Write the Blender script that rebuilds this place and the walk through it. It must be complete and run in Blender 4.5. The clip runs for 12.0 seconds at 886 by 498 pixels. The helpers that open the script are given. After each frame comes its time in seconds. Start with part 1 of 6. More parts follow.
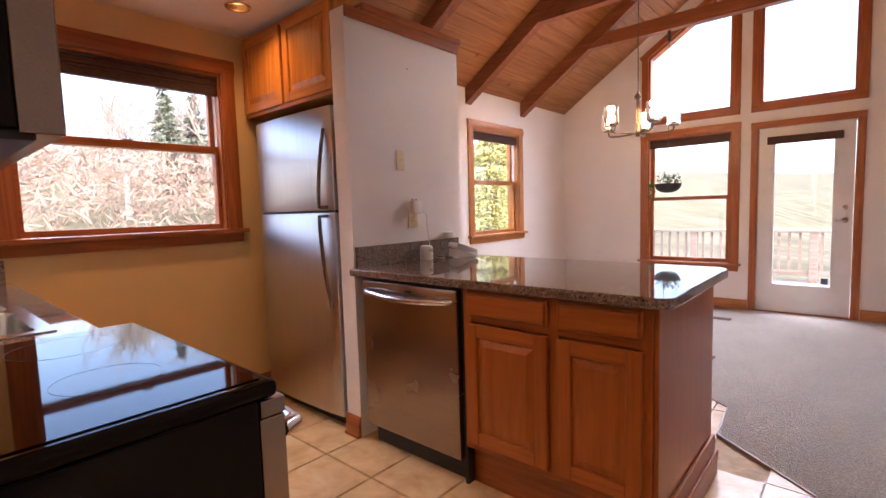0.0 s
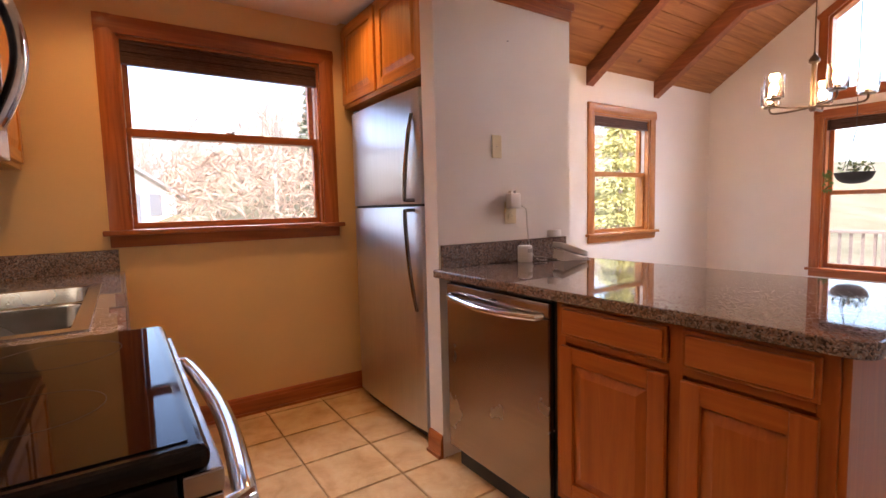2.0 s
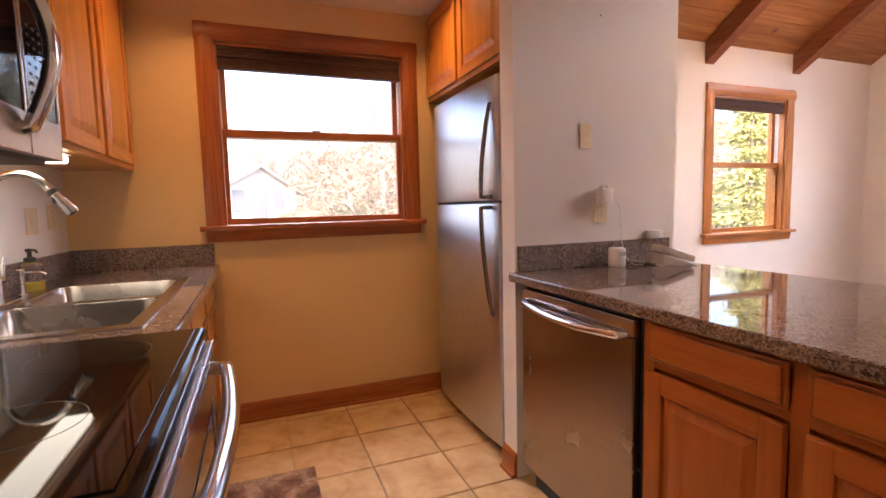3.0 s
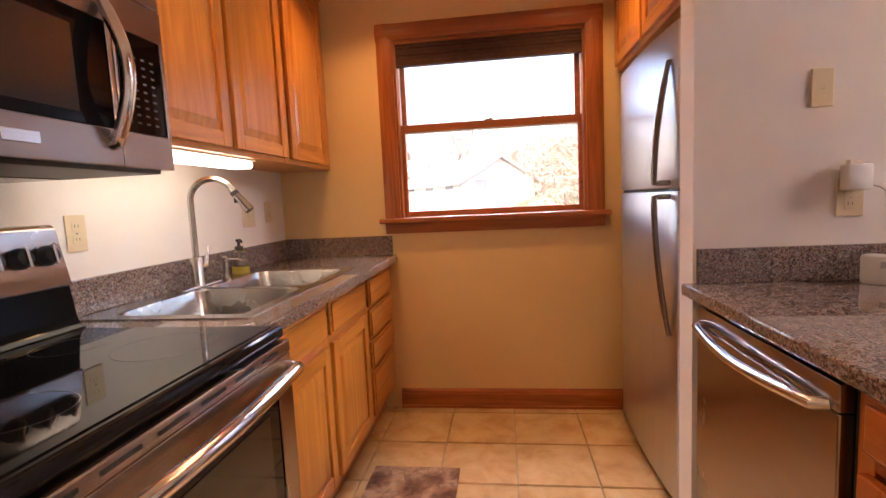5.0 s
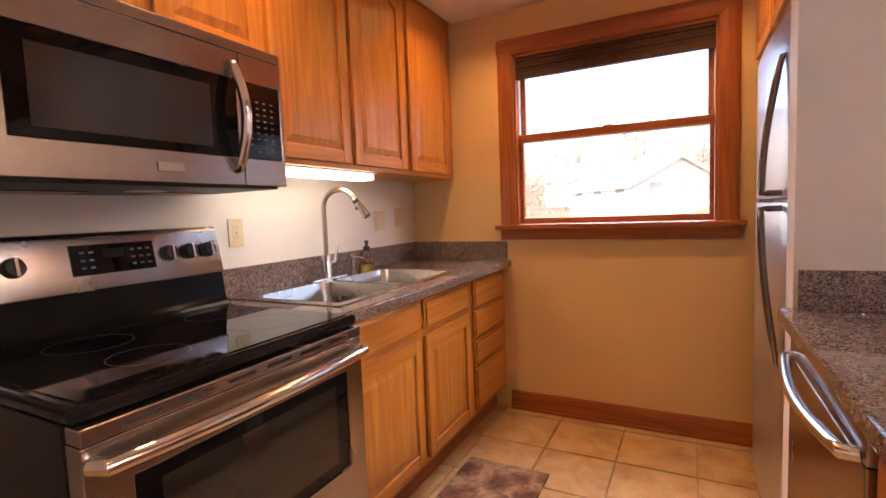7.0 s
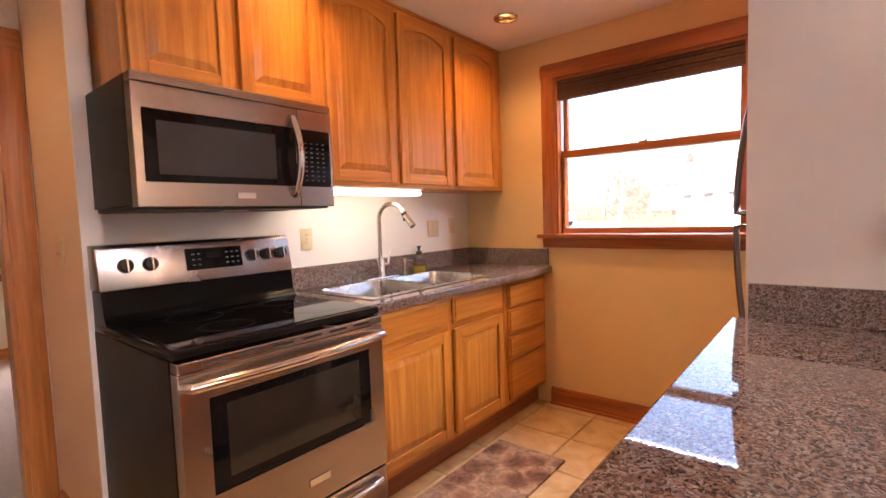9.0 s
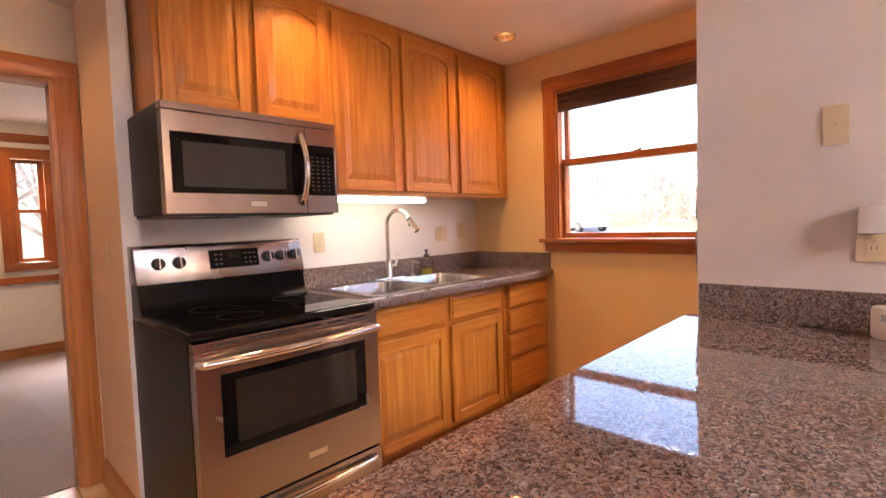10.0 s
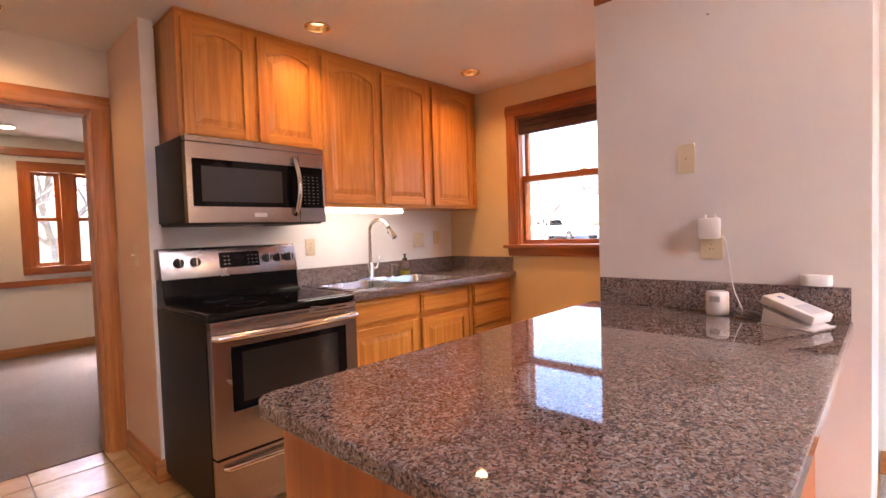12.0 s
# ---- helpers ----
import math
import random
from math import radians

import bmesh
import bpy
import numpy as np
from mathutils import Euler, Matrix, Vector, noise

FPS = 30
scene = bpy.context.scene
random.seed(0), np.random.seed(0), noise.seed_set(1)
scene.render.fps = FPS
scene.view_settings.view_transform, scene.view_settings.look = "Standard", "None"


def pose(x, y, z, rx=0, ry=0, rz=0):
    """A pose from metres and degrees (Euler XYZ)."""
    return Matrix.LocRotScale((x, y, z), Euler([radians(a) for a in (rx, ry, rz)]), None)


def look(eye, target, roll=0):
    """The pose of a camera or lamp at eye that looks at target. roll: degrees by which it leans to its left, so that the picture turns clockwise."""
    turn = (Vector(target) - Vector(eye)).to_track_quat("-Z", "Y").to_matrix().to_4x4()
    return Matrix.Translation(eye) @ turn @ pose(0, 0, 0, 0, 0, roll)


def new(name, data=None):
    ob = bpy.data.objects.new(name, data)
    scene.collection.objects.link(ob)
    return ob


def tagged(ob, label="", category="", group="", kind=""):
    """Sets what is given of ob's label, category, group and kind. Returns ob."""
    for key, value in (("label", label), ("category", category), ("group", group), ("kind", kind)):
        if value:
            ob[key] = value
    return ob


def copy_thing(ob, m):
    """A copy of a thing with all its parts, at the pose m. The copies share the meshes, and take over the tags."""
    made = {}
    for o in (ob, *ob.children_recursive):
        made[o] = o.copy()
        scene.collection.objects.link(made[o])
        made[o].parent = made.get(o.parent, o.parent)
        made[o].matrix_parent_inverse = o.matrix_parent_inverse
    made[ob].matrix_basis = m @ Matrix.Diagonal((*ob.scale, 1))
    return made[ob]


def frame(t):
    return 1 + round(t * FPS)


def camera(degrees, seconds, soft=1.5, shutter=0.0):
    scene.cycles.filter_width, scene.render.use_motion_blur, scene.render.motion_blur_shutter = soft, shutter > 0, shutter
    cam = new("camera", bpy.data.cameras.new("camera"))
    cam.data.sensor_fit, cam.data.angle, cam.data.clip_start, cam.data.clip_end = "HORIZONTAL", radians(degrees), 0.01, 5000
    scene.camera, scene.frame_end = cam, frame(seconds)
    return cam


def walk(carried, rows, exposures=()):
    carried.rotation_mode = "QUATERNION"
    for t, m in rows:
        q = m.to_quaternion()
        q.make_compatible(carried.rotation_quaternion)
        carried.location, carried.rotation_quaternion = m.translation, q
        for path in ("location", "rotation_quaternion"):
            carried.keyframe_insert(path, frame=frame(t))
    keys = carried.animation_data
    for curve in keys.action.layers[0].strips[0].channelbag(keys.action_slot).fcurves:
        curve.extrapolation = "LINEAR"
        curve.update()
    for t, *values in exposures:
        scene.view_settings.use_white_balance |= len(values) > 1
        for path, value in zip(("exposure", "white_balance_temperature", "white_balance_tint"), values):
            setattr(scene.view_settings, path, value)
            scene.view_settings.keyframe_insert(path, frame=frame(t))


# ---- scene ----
cam = camera(85.8, 12.0)
PATH = [
    (0, (0.653, 0.74, 1.159), (-0.662, 2.238, 0.993), -1.7),
    (0.5, (0.614, 0.829, 1.165), (-0.767, 2.265, 0.99), -1.6),
    (1, (0.503, 0.938, 1.139), (-0.946, 2.306, 0.972), -1.8),
    (1.5, (0.486, 1.006, 1.149), (-1.054, 2.271, 0.981), -1.7),
    (2, (0.505, 1.092, 1.147), (-1.15, 2.203, 0.976), -1.4),
    (2.5, (0.48, 1.204, 1.154), (-1.286, 2.125, 0.977), -1.2),
    (3, (0.422, 1.292, 1.154), (-1.433, 2.018, 0.973), -1.4),
    (3.2, (0.386, 1.345, 1.149), (-1.503, 1.979, 0.968), -1.7),
    (5, (0.243, 1.729, 1.164), (-1.73, 1.473, 0.962), -2.7),
    (5.5, (0.214, 1.797, 1.158), (-1.725, 1.34, 0.971), -3.1),
    (6, (0.251, 1.854, 1.154), (-1.644, 1.238, 0.981), -2.8),
    (6.5, (0.284, 1.918, 1.169), (-1.563, 1.17, 0.998), -2.5),
    (7, (0.269, 2.073, 1.173), (-1.5, 1.153, 1.014), -2.2),
    (9, (0.391, 2.551, 1.213), (-1.15, 1.283, 1.076), -1.9),
    (9.5, (0.368, 2.708, 1.208), (-1.104, 1.36, 1.086), -2.0),
    (10, (0.418, 2.836, 1.207), (-1.026, 1.458, 1.097), -1.9),
    (10.5, (0.541, 2.947, 1.227), (-0.912, 1.578, 1.109), -1.8),
    (11, (0.517, 3.069, 1.213), (-0.904, 1.665, 1.114), -1.8),
    (11.5, (0.563, 3.184, 1.212), (-0.86, 1.781, 1.12), -1.9),
    (12, (0.663, 3.292, 1.197), (-0.794, 1.923, 1.122), -1.8),
]
walk(cam, [(t, look(eye, target, roll)) for t, eye, target, roll in PATH], exposures=[(0, 3.04, 6000, 22), (2, 3.1, 6250, 22), (2.5, 3.16, 6300, 22), (3.2, 3.34, 6350, 22), (5, 3.45, 6550, 23), (7, 3.43, 6550, 23), (9.5, 3.78, 6450, 24), (12, 3.72, 6150, 25)])

# strengths
SKY, SUN, KW, LWP, NWP, BEDW, CANW, TUBEW, CHANW = 0.10, 0.9, 15.0, 17.0, 142.0, 82.0, 3.3, 0.6, 0.8

# ---- light ----
world = bpy.data.worlds.new("sky")
scene.world = world
world.use_nodes = True
wn = world.node_tree
sky = wn.nodes.new("ShaderNodeTexSky")
sky.sky_type = "NISHITA"
sky.sun_disc = False
sky.sun_elevation, sky.sun_rotation = radians(35), radians(120)
sky.air_density, sky.dust_density = 1.0, 2.5
wn.links.new(sky.outputs[0], wn.nodes["Background"].inputs[0])
wn.nodes["Background"].inputs[1].default_value = SKY

sun = new("sun", bpy.data.lights.new("sun", "SUN"))
sun.data.energy, sun.data.angle, sun.data.color = SUN, radians(12), (1.0, 0.96, 0.9)
sun.matrix_world = look((17.3, -10, 14), (0, 0, 0))


def area_lamp(name, x, y, z, target, w, h, power, color):
    ob = new(name, bpy.data.lights.new(name, "AREA"))
    ob.data.shape, ob.data.size, ob.data.size_y = "RECTANGLE", w, h
    ob.data.energy, ob.data.color = power, color
    ob.matrix_world = look((x, y, z), target)
    return ob


DAY = (0.93, 0.96, 1.0)
# unseen area lamps added outside, above each window's head, standing in for skylight
area_lamp("daylight_kitchen", -3.5, 1.67, 3.0, (-1.2, 1.67, 0.6), 1.4, 1.2, KW, DAY)
area_lamp("daylight_west", -3.7, 5.3, 2.95, (-1.4, 5.1, 0.6), 1.2, 1.2, LWP, DAY)
area_lamp("daylight_north", -0.4, 8.6, 4.9, (-0.5, 3.6, 0.4), 3.4, 2.0, NWP, DAY)
area_lamp("daylight_bedroom", -0.5, -5.0, 3.0, (-0.4, -2.6, 0.2), 1.4, 1.2, BEDW, DAY)


def bulb(name, x, y, z, power, color, size=0.04):
    ob = new(name, bpy.data.lights.new(name, "POINT"))
    ob.data.energy, ob.data.color, ob.data.shadow_soft_size = power, color, size
    ob.location = (x, y, z)


def can_bulb(name, x, y, z, power):
    ob = new(name, bpy.data.lights.new(name, "SPOT"))
    ob.data.energy, ob.data.color, ob.data.shadow_soft_size = power, WARM, 0.045
    ob.data.spot_size, ob.data.spot_blend = radians(140), 0.9
    ob.matrix_world = look((x, y, z), (x, y + 0.001, 0))


WARM = (1.0, 0.56, 0.22)
# the last one is an unseen light, added to brighten the peninsula's hall side
CANS = [(-0.84, 0.98), (-2.06, 1.06), (-2.06, 2.12), (0.45, 0.15), (0.6, 1.6)]
for cx, cy in CANS:
    can_bulb("can_bulb", cx, cy, 2.372, CANW if cx < 0 else CANW * 0.7)
can_bulb("next_room_bulb", 0.106, -3.335, 2.39, 5.0)
area_lamp("tube_light", -1.36, 0.62, 1.366, (-1.36, 0.62, 0), 0.66, 0.06, TUBEW, (1.0, 0.96, 0.80))


# ---- materials ----
def nodes_of(name):
    m = bpy.data.materials.new(name)
    m.use_nodes = True
    nt = m.node_tree
    return m, nt, nt.nodes["Principled BSDF"]


def mapping(nt, scale, coord="Object", warp=0.0):
    tc = nt.nodes.new("ShaderNodeTexCoord")
    mp = nt.nodes.new("ShaderNodeMapping")
    mp.inputs["Scale"].default_value = scale
    nt.links.new(tc.outputs[coord], mp.inputs[0])
    return mp.outputs[0]


def noise_tex(nt, vec, scale, detail=4.0, rough=0.55, distort=0.0):
    n = nt.nodes.new("ShaderNodeTexNoise")
    n.inputs["Scale"].default_value, n.inputs["Detail"].default_value = scale, detail
    n.inputs["Roughness"].default_value, n.inputs["Distortion"].default_value = rough, distort
    if vec:
        nt.links.new(vec, n.inputs["Vector"])
    return n.outputs["Fac"]


def ramp(nt, fac, stops):
    r = nt.nodes.new("ShaderNodeValToRGB")
    el = r.color_ramp.elements
    while len(el) < len(stops):
        el.new(0.5)
    for e, (p, c) in zip(el, stops):
        e.position, e.color = p, (*c, 1.0)
    nt.links.new(fac, r.inputs[0])
    return r.outputs[0]


def mix(nt, kind, fac, a, b):
    m = nt.nodes.new("ShaderNodeMix")
    m.data_type, m.blend_type = "RGBA", kind
    for key, v in ((0, fac), (6, a), (7, b)):
        if isinstance(v, (int, float)):
            m.inputs[key].default_value = v
        elif isinstance(v, tuple):
            m.inputs[key].default_value = (*v, 1.0)
        else:
            nt.links.new(v, m.inputs[key])
    return m.outputs[2]


def bump(nt, bsdf, height, strength, distance=0.002):
    b = nt.nodes.new("ShaderNodeBump")
    b.inputs["Strength"].default_value, b.inputs["Distance"].default_value = strength, distance
    nt.links.new(height, b.inputs["Height"])
    nt.links.new(b.outputs[0], bsdf.inputs["Normal"])


def scaled(c, f):
    return tuple(min(1.0, v * f) for v in c)


def plain(name, color, rough=0.5, metal=0.0, vary=0.12, scale=6.0, bumpy=0.0, bump_scale=120.0, coat=0.0, spec=0.5):
    m, nt, b = nodes_of(name)
    v = mapping(nt, (1, 1, 1))
    fac = noise_tex(nt, v, scale, 5)
    col = ramp(nt, fac, [(0.3, scaled(color, 1 - vary)), (0.7, scaled(color, 1 + vary))])
    nt.links.new(col, b.inputs["Base Color"])
    b.inputs["Roughness"].default_value, b.inputs["Metallic"].default_value = rough, metal
    b.inputs["Coat Weight"].default_value = coat
    b.inputs["Specular IOR Level"].default_value = spec
    if bumpy:
        bump(nt, b, noise_tex(nt, v, bump_scale, 3), bumpy)
    return m


def wood(name, dark, mid, light, axis, rough=0.34, scale=1.0, coat=0.14, knots=False):
    m, nt, b = nodes_of(name)
    s = [9.0 * scale] * 3
    s["xyz".index(axis)] = 0.55 * scale
    info = nt.nodes.new("ShaderNodeObjectInfo")
    v = mapping(nt, tuple(s))
    add = nt.nodes.new("ShaderNodeVectorMath")
    add.operation = "MULTIPLY_ADD"
    add.inputs[1].default_value = (37.0, 19.0, 23.0)
    cmb = nt.nodes.new("ShaderNodeCombineXYZ")
    for i in range(3):
        nt.links.new(info.outputs["Random"], cmb.inputs[i])
    nt.links.new(cmb.outputs[0], add.inputs[0])
    nt.links.new(v, add.inputs[2])
    vec = add.outputs[0]
    broad = noise_tex(nt, vec, 1.8, 4, 0.55, 2.2)
    fine = noise_tex(nt, vec, 7.0, 6, 0.7, 0.4)
    base = ramp(nt, broad, [(0.25, dark), (0.5, mid), (0.72, light)])
    lines = ramp(nt, fine, [(0.36, (0.60, 0.50, 0.42)), (0.56, (1.0, 1.0, 1.0))])
    col = mix(nt, "MULTIPLY", 0.27, base, lines)
    if knots:
        vo = nt.nodes.new("ShaderNodeTexVoronoi")
        vo.inputs["Scale"].default_value = 2.6
        tc = mapping(nt, (1.0, 1.0, 1.0))
        nt.links.new(tc, vo.inputs["Vector"])
        k = ramp(nt, vo.outputs["Distance"], [(0.03, (0.25, 0.14, 0.08)), (0.09, (1, 1, 1))])
        col = mix(nt, "MULTIPLY", 0.8, col, k)
    nt.links.new(col, b.inputs["Base Color"])
    b.inputs["Roughness"].default_value = rough
    b.inputs["Coat Weight"].default_value, b.inputs["Coat Roughness"].default_value = coat, 0.18
    bump(nt, b, fine, 0.12, 0.001)
    return m


OAK = [(0.44, 0.147, 0.017), (0.55, 0.21, 0.030), (0.65, 0.285, 0.048)]
TRIM = [(0.24, 0.062, 0.012), (0.34, 0.095, 0.019), (0.43, 0.14, 0.032)]
PINE = [(0.21, 0.075, 0.02), (0.31, 0.122, 0.034), (0.41, 0.18, 0.055)]
oak = {a: wood("honey_oak_" + a, *OAK, a) for a in "xyz"}
# the same oak, darker and redder: the peninsula's shade is in the colour
shaded_oak = {a: wood("oak_in_shade_" + a, (0.35, 0.088, 0.011), (0.42, 0.116, 0.016), (0.48, 0.15, 0.023), a) for a in "xyz"}
trim = {a: wood("stained_trim_" + a, *TRIM, a) for a in "xyz"}
light_trim = {a: wood("honey_trim_" + a, (0.33, 0.115, 0.022), (0.43, 0.165, 0.035), (0.52, 0.22, 0.055), a) for a in "xyz"}
pine = wood("knotty_pine", *PINE, "y", rough=0.5, coat=0.05, scale=0.8, knots=True)
beam_wood = {a: wood("beam_pine_" + a, (0.15, 0.042, 0.014), (0.22, 0.066, 0.022), (0.30, 0.10, 0.036), a, rough=0.45, knots=True) for a in "xy"}


def wall_paint(name, color):
    m, nt, b = nodes_of(name)
    v = mapping(nt, (1, 1, 1))
    big = noise_tex(nt, v, 1.3, 3)
    col = ramp(nt, big, [(0.3, scaled(color, 0.96)), (0.7, scaled(color, 1.03))])
    nt.links.new(col, b.inputs["Base Color"])
    b.inputs["Roughness"].default_value = 0.62
    bump(nt, b, noise_tex(nt, v, 140.0, 3, 0.6), 0.22, 0.0015)
    return m


paint_cream = wall_paint("cream_wall_paint", (0.76, 0.68, 0.56))
# wall tan, with the warm lamplight on it deepened into the colour
paint_lamplit_tan = wall_paint("lamplit_tan_wall", (0.73, 0.505, 0.235))
# beige holds the hall lamp's warm light on the short wall's side
paint_lamplit_beige = wall_paint("lamplit_beige_wall", (0.71, 0.51, 0.36))
paint_pale = wall_paint("pale_wall_paint", (0.78, 0.75, 0.70))
paint_white = wall_paint("white_wall_paint", (0.76, 0.72, 0.69))
paint_ceiling = wall_paint("ceiling_paint", (0.78, 0.72, 0.62))


def granite_mat():
    m, nt, b = nodes_of("speckled_granite")
    v = mapping(nt, (1, 1, 1))
    vo = nt.nodes.new("ShaderNodeTexVoronoi")
    vo.inputs["Scale"].default_value = 235.0
    warp = nt.nodes.new("ShaderNodeVectorMath")
    warp.operation = "MULTIPLY_ADD"
    nz = nt.nodes.new("ShaderNodeTexNoise")
    nz.inputs["Scale"].default_value, nz.inputs["Detail"].default_value = 60.0, 3.0
    nt.links.new(v, nz.inputs["Vector"])
    nt.links.new(nz.outputs["Color"], warp.inputs[0])
    warp.inputs[1].default_value = (0.02, 0.02, 0.02)
    nt.links.new(v, warp.inputs[2])
    nt.links.new(warp.outputs[0], vo.inputs["Vector"])
    sep = nt.nodes.new("ShaderNodeSeparateColor")
    nt.links.new(vo.outputs["Color"], sep.inputs[0])
    cell = ramp(nt, sep.outputs[0], [(0.0, (0.04, 0.034, 0.035)), (0.22, (0.10, 0.078, 0.074)), (0.42, (0.17, 0.115, 0.098)),
                                     (0.66, (0.31, 0.205, 0.155)), (0.82, (0.22, 0.21, 0.215)), (1.0, (0.38, 0.33, 0.30))])
    cell.node.color_ramp.interpolation = "LINEAR"
    blotch = ramp(nt, noise_tex(nt, v, 28.0, 4, 0.6), [(0.38, (0.32, 0.3, 0.3)), (0.56, (1, 1, 1))])
    col = mix(nt, "MULTIPLY", 0.3, cell, blotch)
    nt.links.new(col, b.inputs["Base Color"])
    b.inputs["Roughness"].default_value = 0.035
    b.inputs["IOR"].default_value = 1.68
    return m


granite = granite_mat()


def steel_mat(name, color, rough, axis, metal=1.0):
    m, nt, b = nodes_of(name)
    s = [260.0] * 3
    s["xyz".index(axis)] = 3.0
    v = mapping(nt, tuple(s))
    f = noise_tex(nt, v, 1.0, 3)
    col = ramp(nt, f, [(0.3, scaled(color, 0.92)), (0.7, scaled(color, 1.06))])
    nt.links.new(col, b.inputs["Base Color"])
    b.inputs["Metallic"].default_value = metal
    rr = nt.nodes.new("ShaderNodeMapRange")
    rr.inputs[3].default_value, rr.inputs[4].default_value = rough * 0.8, rough * 1.25
    nt.links.new(noise_tex(nt, mapping(nt, (1, 1, 1)), 5.0, 3), rr.inputs[0])
    nt.links.new(rr.outputs[0], b.inputs["Roughness"])
    return m


steel_x = steel_mat("brushed_steel_x", (0.37, 0.315, 0.285), 0.25, "x")
steel_z = steel_mat("brushed_steel_z", (0.58, 0.57, 0.58), 0.33, "z")
chrome = steel_mat("polished_steel", (0.72, 0.70, 0.68), 0.12, "x")
nickel = steel_mat("brushed_nickel", (0.62, 0.58, 0.52), 0.22, "z")
black_gloss = plain("black_glass", (0.005, 0.005, 0.006), 0.035, vary=0.02, spec=0.2)
black_enamel = plain("black_enamel", (0.010, 0.009, 0.009), 0.07, vary=0.1, spec=0.13)
black_plastic = plain("black_plastic", (0.02, 0.02, 0.02), 0.45, bumpy=0.1)
dark_grey = plain("charcoal_side_paint", (0.008, 0.007, 0.007), 0.33, bumpy=0.3, bump_scale=300.0, spec=0.14)
white_plastic = plain("white_plastic", (0.78, 0.76, 0.74), 0.35, vary=0.04)
almond = plain("almond_plastic", (0.68, 0.575, 0.38), 0.4, vary=0.05)
key_print = plain("pale_print", (0.11, 0.11, 0.11), 0.8, vary=0.02, spec=0.15)
grout = plain("grout", (0.36, 0.27, 0.17), 0.85, vary=0.2, scale=20.0)
shade_cloth = plain("brown_shade_cloth", (0.075, 0.032, 0.022), 0.8, vary=0.2, scale=30.0, bumpy=0.3, bump_scale=200.0)
door_paint = plain("white_door_paint", (0.74, 0.72, 0.70), 0.4, vary=0.04)
brass = steel_mat("warm_reflector", (0.72, 0.55, 0.34), 0.2, "z")


def tile_mat():
    m, nt, b = nodes_of("ceramic_tile")
    info = nt.nodes.new("ShaderNodeObjectInfo")
    v = mapping(nt, (1, 1, 1), "Object")
    add = nt.nodes.new("ShaderNodeVectorMath")
    add.operation = "ADD"
    nt.links.new(v, add.inputs[0])
    cmb = nt.nodes.new("ShaderNodeCombineXYZ")
    mul = nt.nodes.new("ShaderNodeMath")
    mul.operation = "MULTIPLY"
    mul.inputs[1].default_value = 50.0
    nt.links.new(info.outputs["Random"], mul.inputs[0])
    nt.links.new(mul.outputs[0], cmb.inputs[0])
    nt.links.new(cmb.outputs[0], add.inputs[1])
    f = noise_tex(nt, add.outputs[0], 7.0, 6, 0.62, 0.5)
    col = ramp(nt, f, [(0.28, (0.46, 0.29, 0.13)), (0.5, (0.60, 0.41, 0.21)), (0.72, (0.68, 0.50, 0.29))])
    tint = ramp(nt, info.outputs["Random"], [(0.0, (0.90, 0.88, 0.86)), (1.0, (1.0, 1.0, 1.0))])
    nt.links.new(mix(nt, "MULTIPLY", 1.0, col, tint), b.inputs["Base Color"])
    b.inputs["Roughness"].default_value = 0.26
    bump(nt, b, noise_tex(nt, add.outputs[0], 24.0, 4), 0.12, 0.002)
    return m


tile_ceramic = tile_mat()


def carpet_mat(name, a, b_):
    m, nt, b = nodes_of(name)
    v = mapping(nt, (1, 1, 1))
    f = noise_tex(nt, v, 75.0, 5, 0.75)
    col = ramp(nt, f, [(0.3, a), (0.7, b_)])
    big = ramp(nt, noise_tex(nt, v, 3.0, 4, 0.6), [(0.35, (0.86, 0.86, 0.86)), (0.65, (1, 1, 1))])
    nt.links.new(mix(nt, "MULTIPLY", 1.0, col, big), b.inputs["Base Color"])
    b.inputs["Roughness"].default_value = 1.0
    b.inputs["Sheen Weight"].default_value = 0.3
    bump(nt, b, noise_tex(nt, v, 80.0, 4, 0.7), 1.0, 0.02)
    return m


carpet = carpet_mat("beige_carpet", (0.17, 0.14, 0.115), (0.50, 0.44, 0.385))
carpet_brown = carpet_mat("brown_carpet", (0.17, 0.12, 0.09), (0.44, 0.33, 0.26))


def glass_mat(name, tint=(1, 1, 1), rough=0.0):
    m, nt, b = nodes_of(name)
    b.inputs["Base Color"].default_value = (*tint, 1)
    b.inputs["Transmission Weight"].default_value = 1.0
    b.inputs["Roughness"].default_value, b.inputs["IOR"].default_value = rough, 1.45
    return m


glass = glass_mat("clear_glass")


def glow(name, color, strength):
    m, nt, b = nodes_of(name)
    b.inputs["Base Color"].default_value = (*color, 1)
    b.inputs["Emission Color"].default_value = (*color, 1)
    b.inputs["Emission Strength"].default_value = strength
    return m


tube_glow = glow("fluorescent_diffuser", (1.0, 0.93, 0.72), 0.75)
can_glow = glow("warm_can_lamp", (1.0, 0.70, 0.36), 0.9)
bulb_glow = glow("warm_bulb", (1.0, 0.76, 0.46), 7.0)


# ---- mesh helpers ----
ORIGIN = {}
FLOOR = -0.085  # tile floor, lowered below the walls' datum to fit the camera's view


def to_floor(bm):
    """Feet and wall bottoms drawn at the datum reach down to the fitted floor height."""
    for v in bm.verts:
        if abs(v.co.z) < 5e-4:
            v.co.z = FLOOR


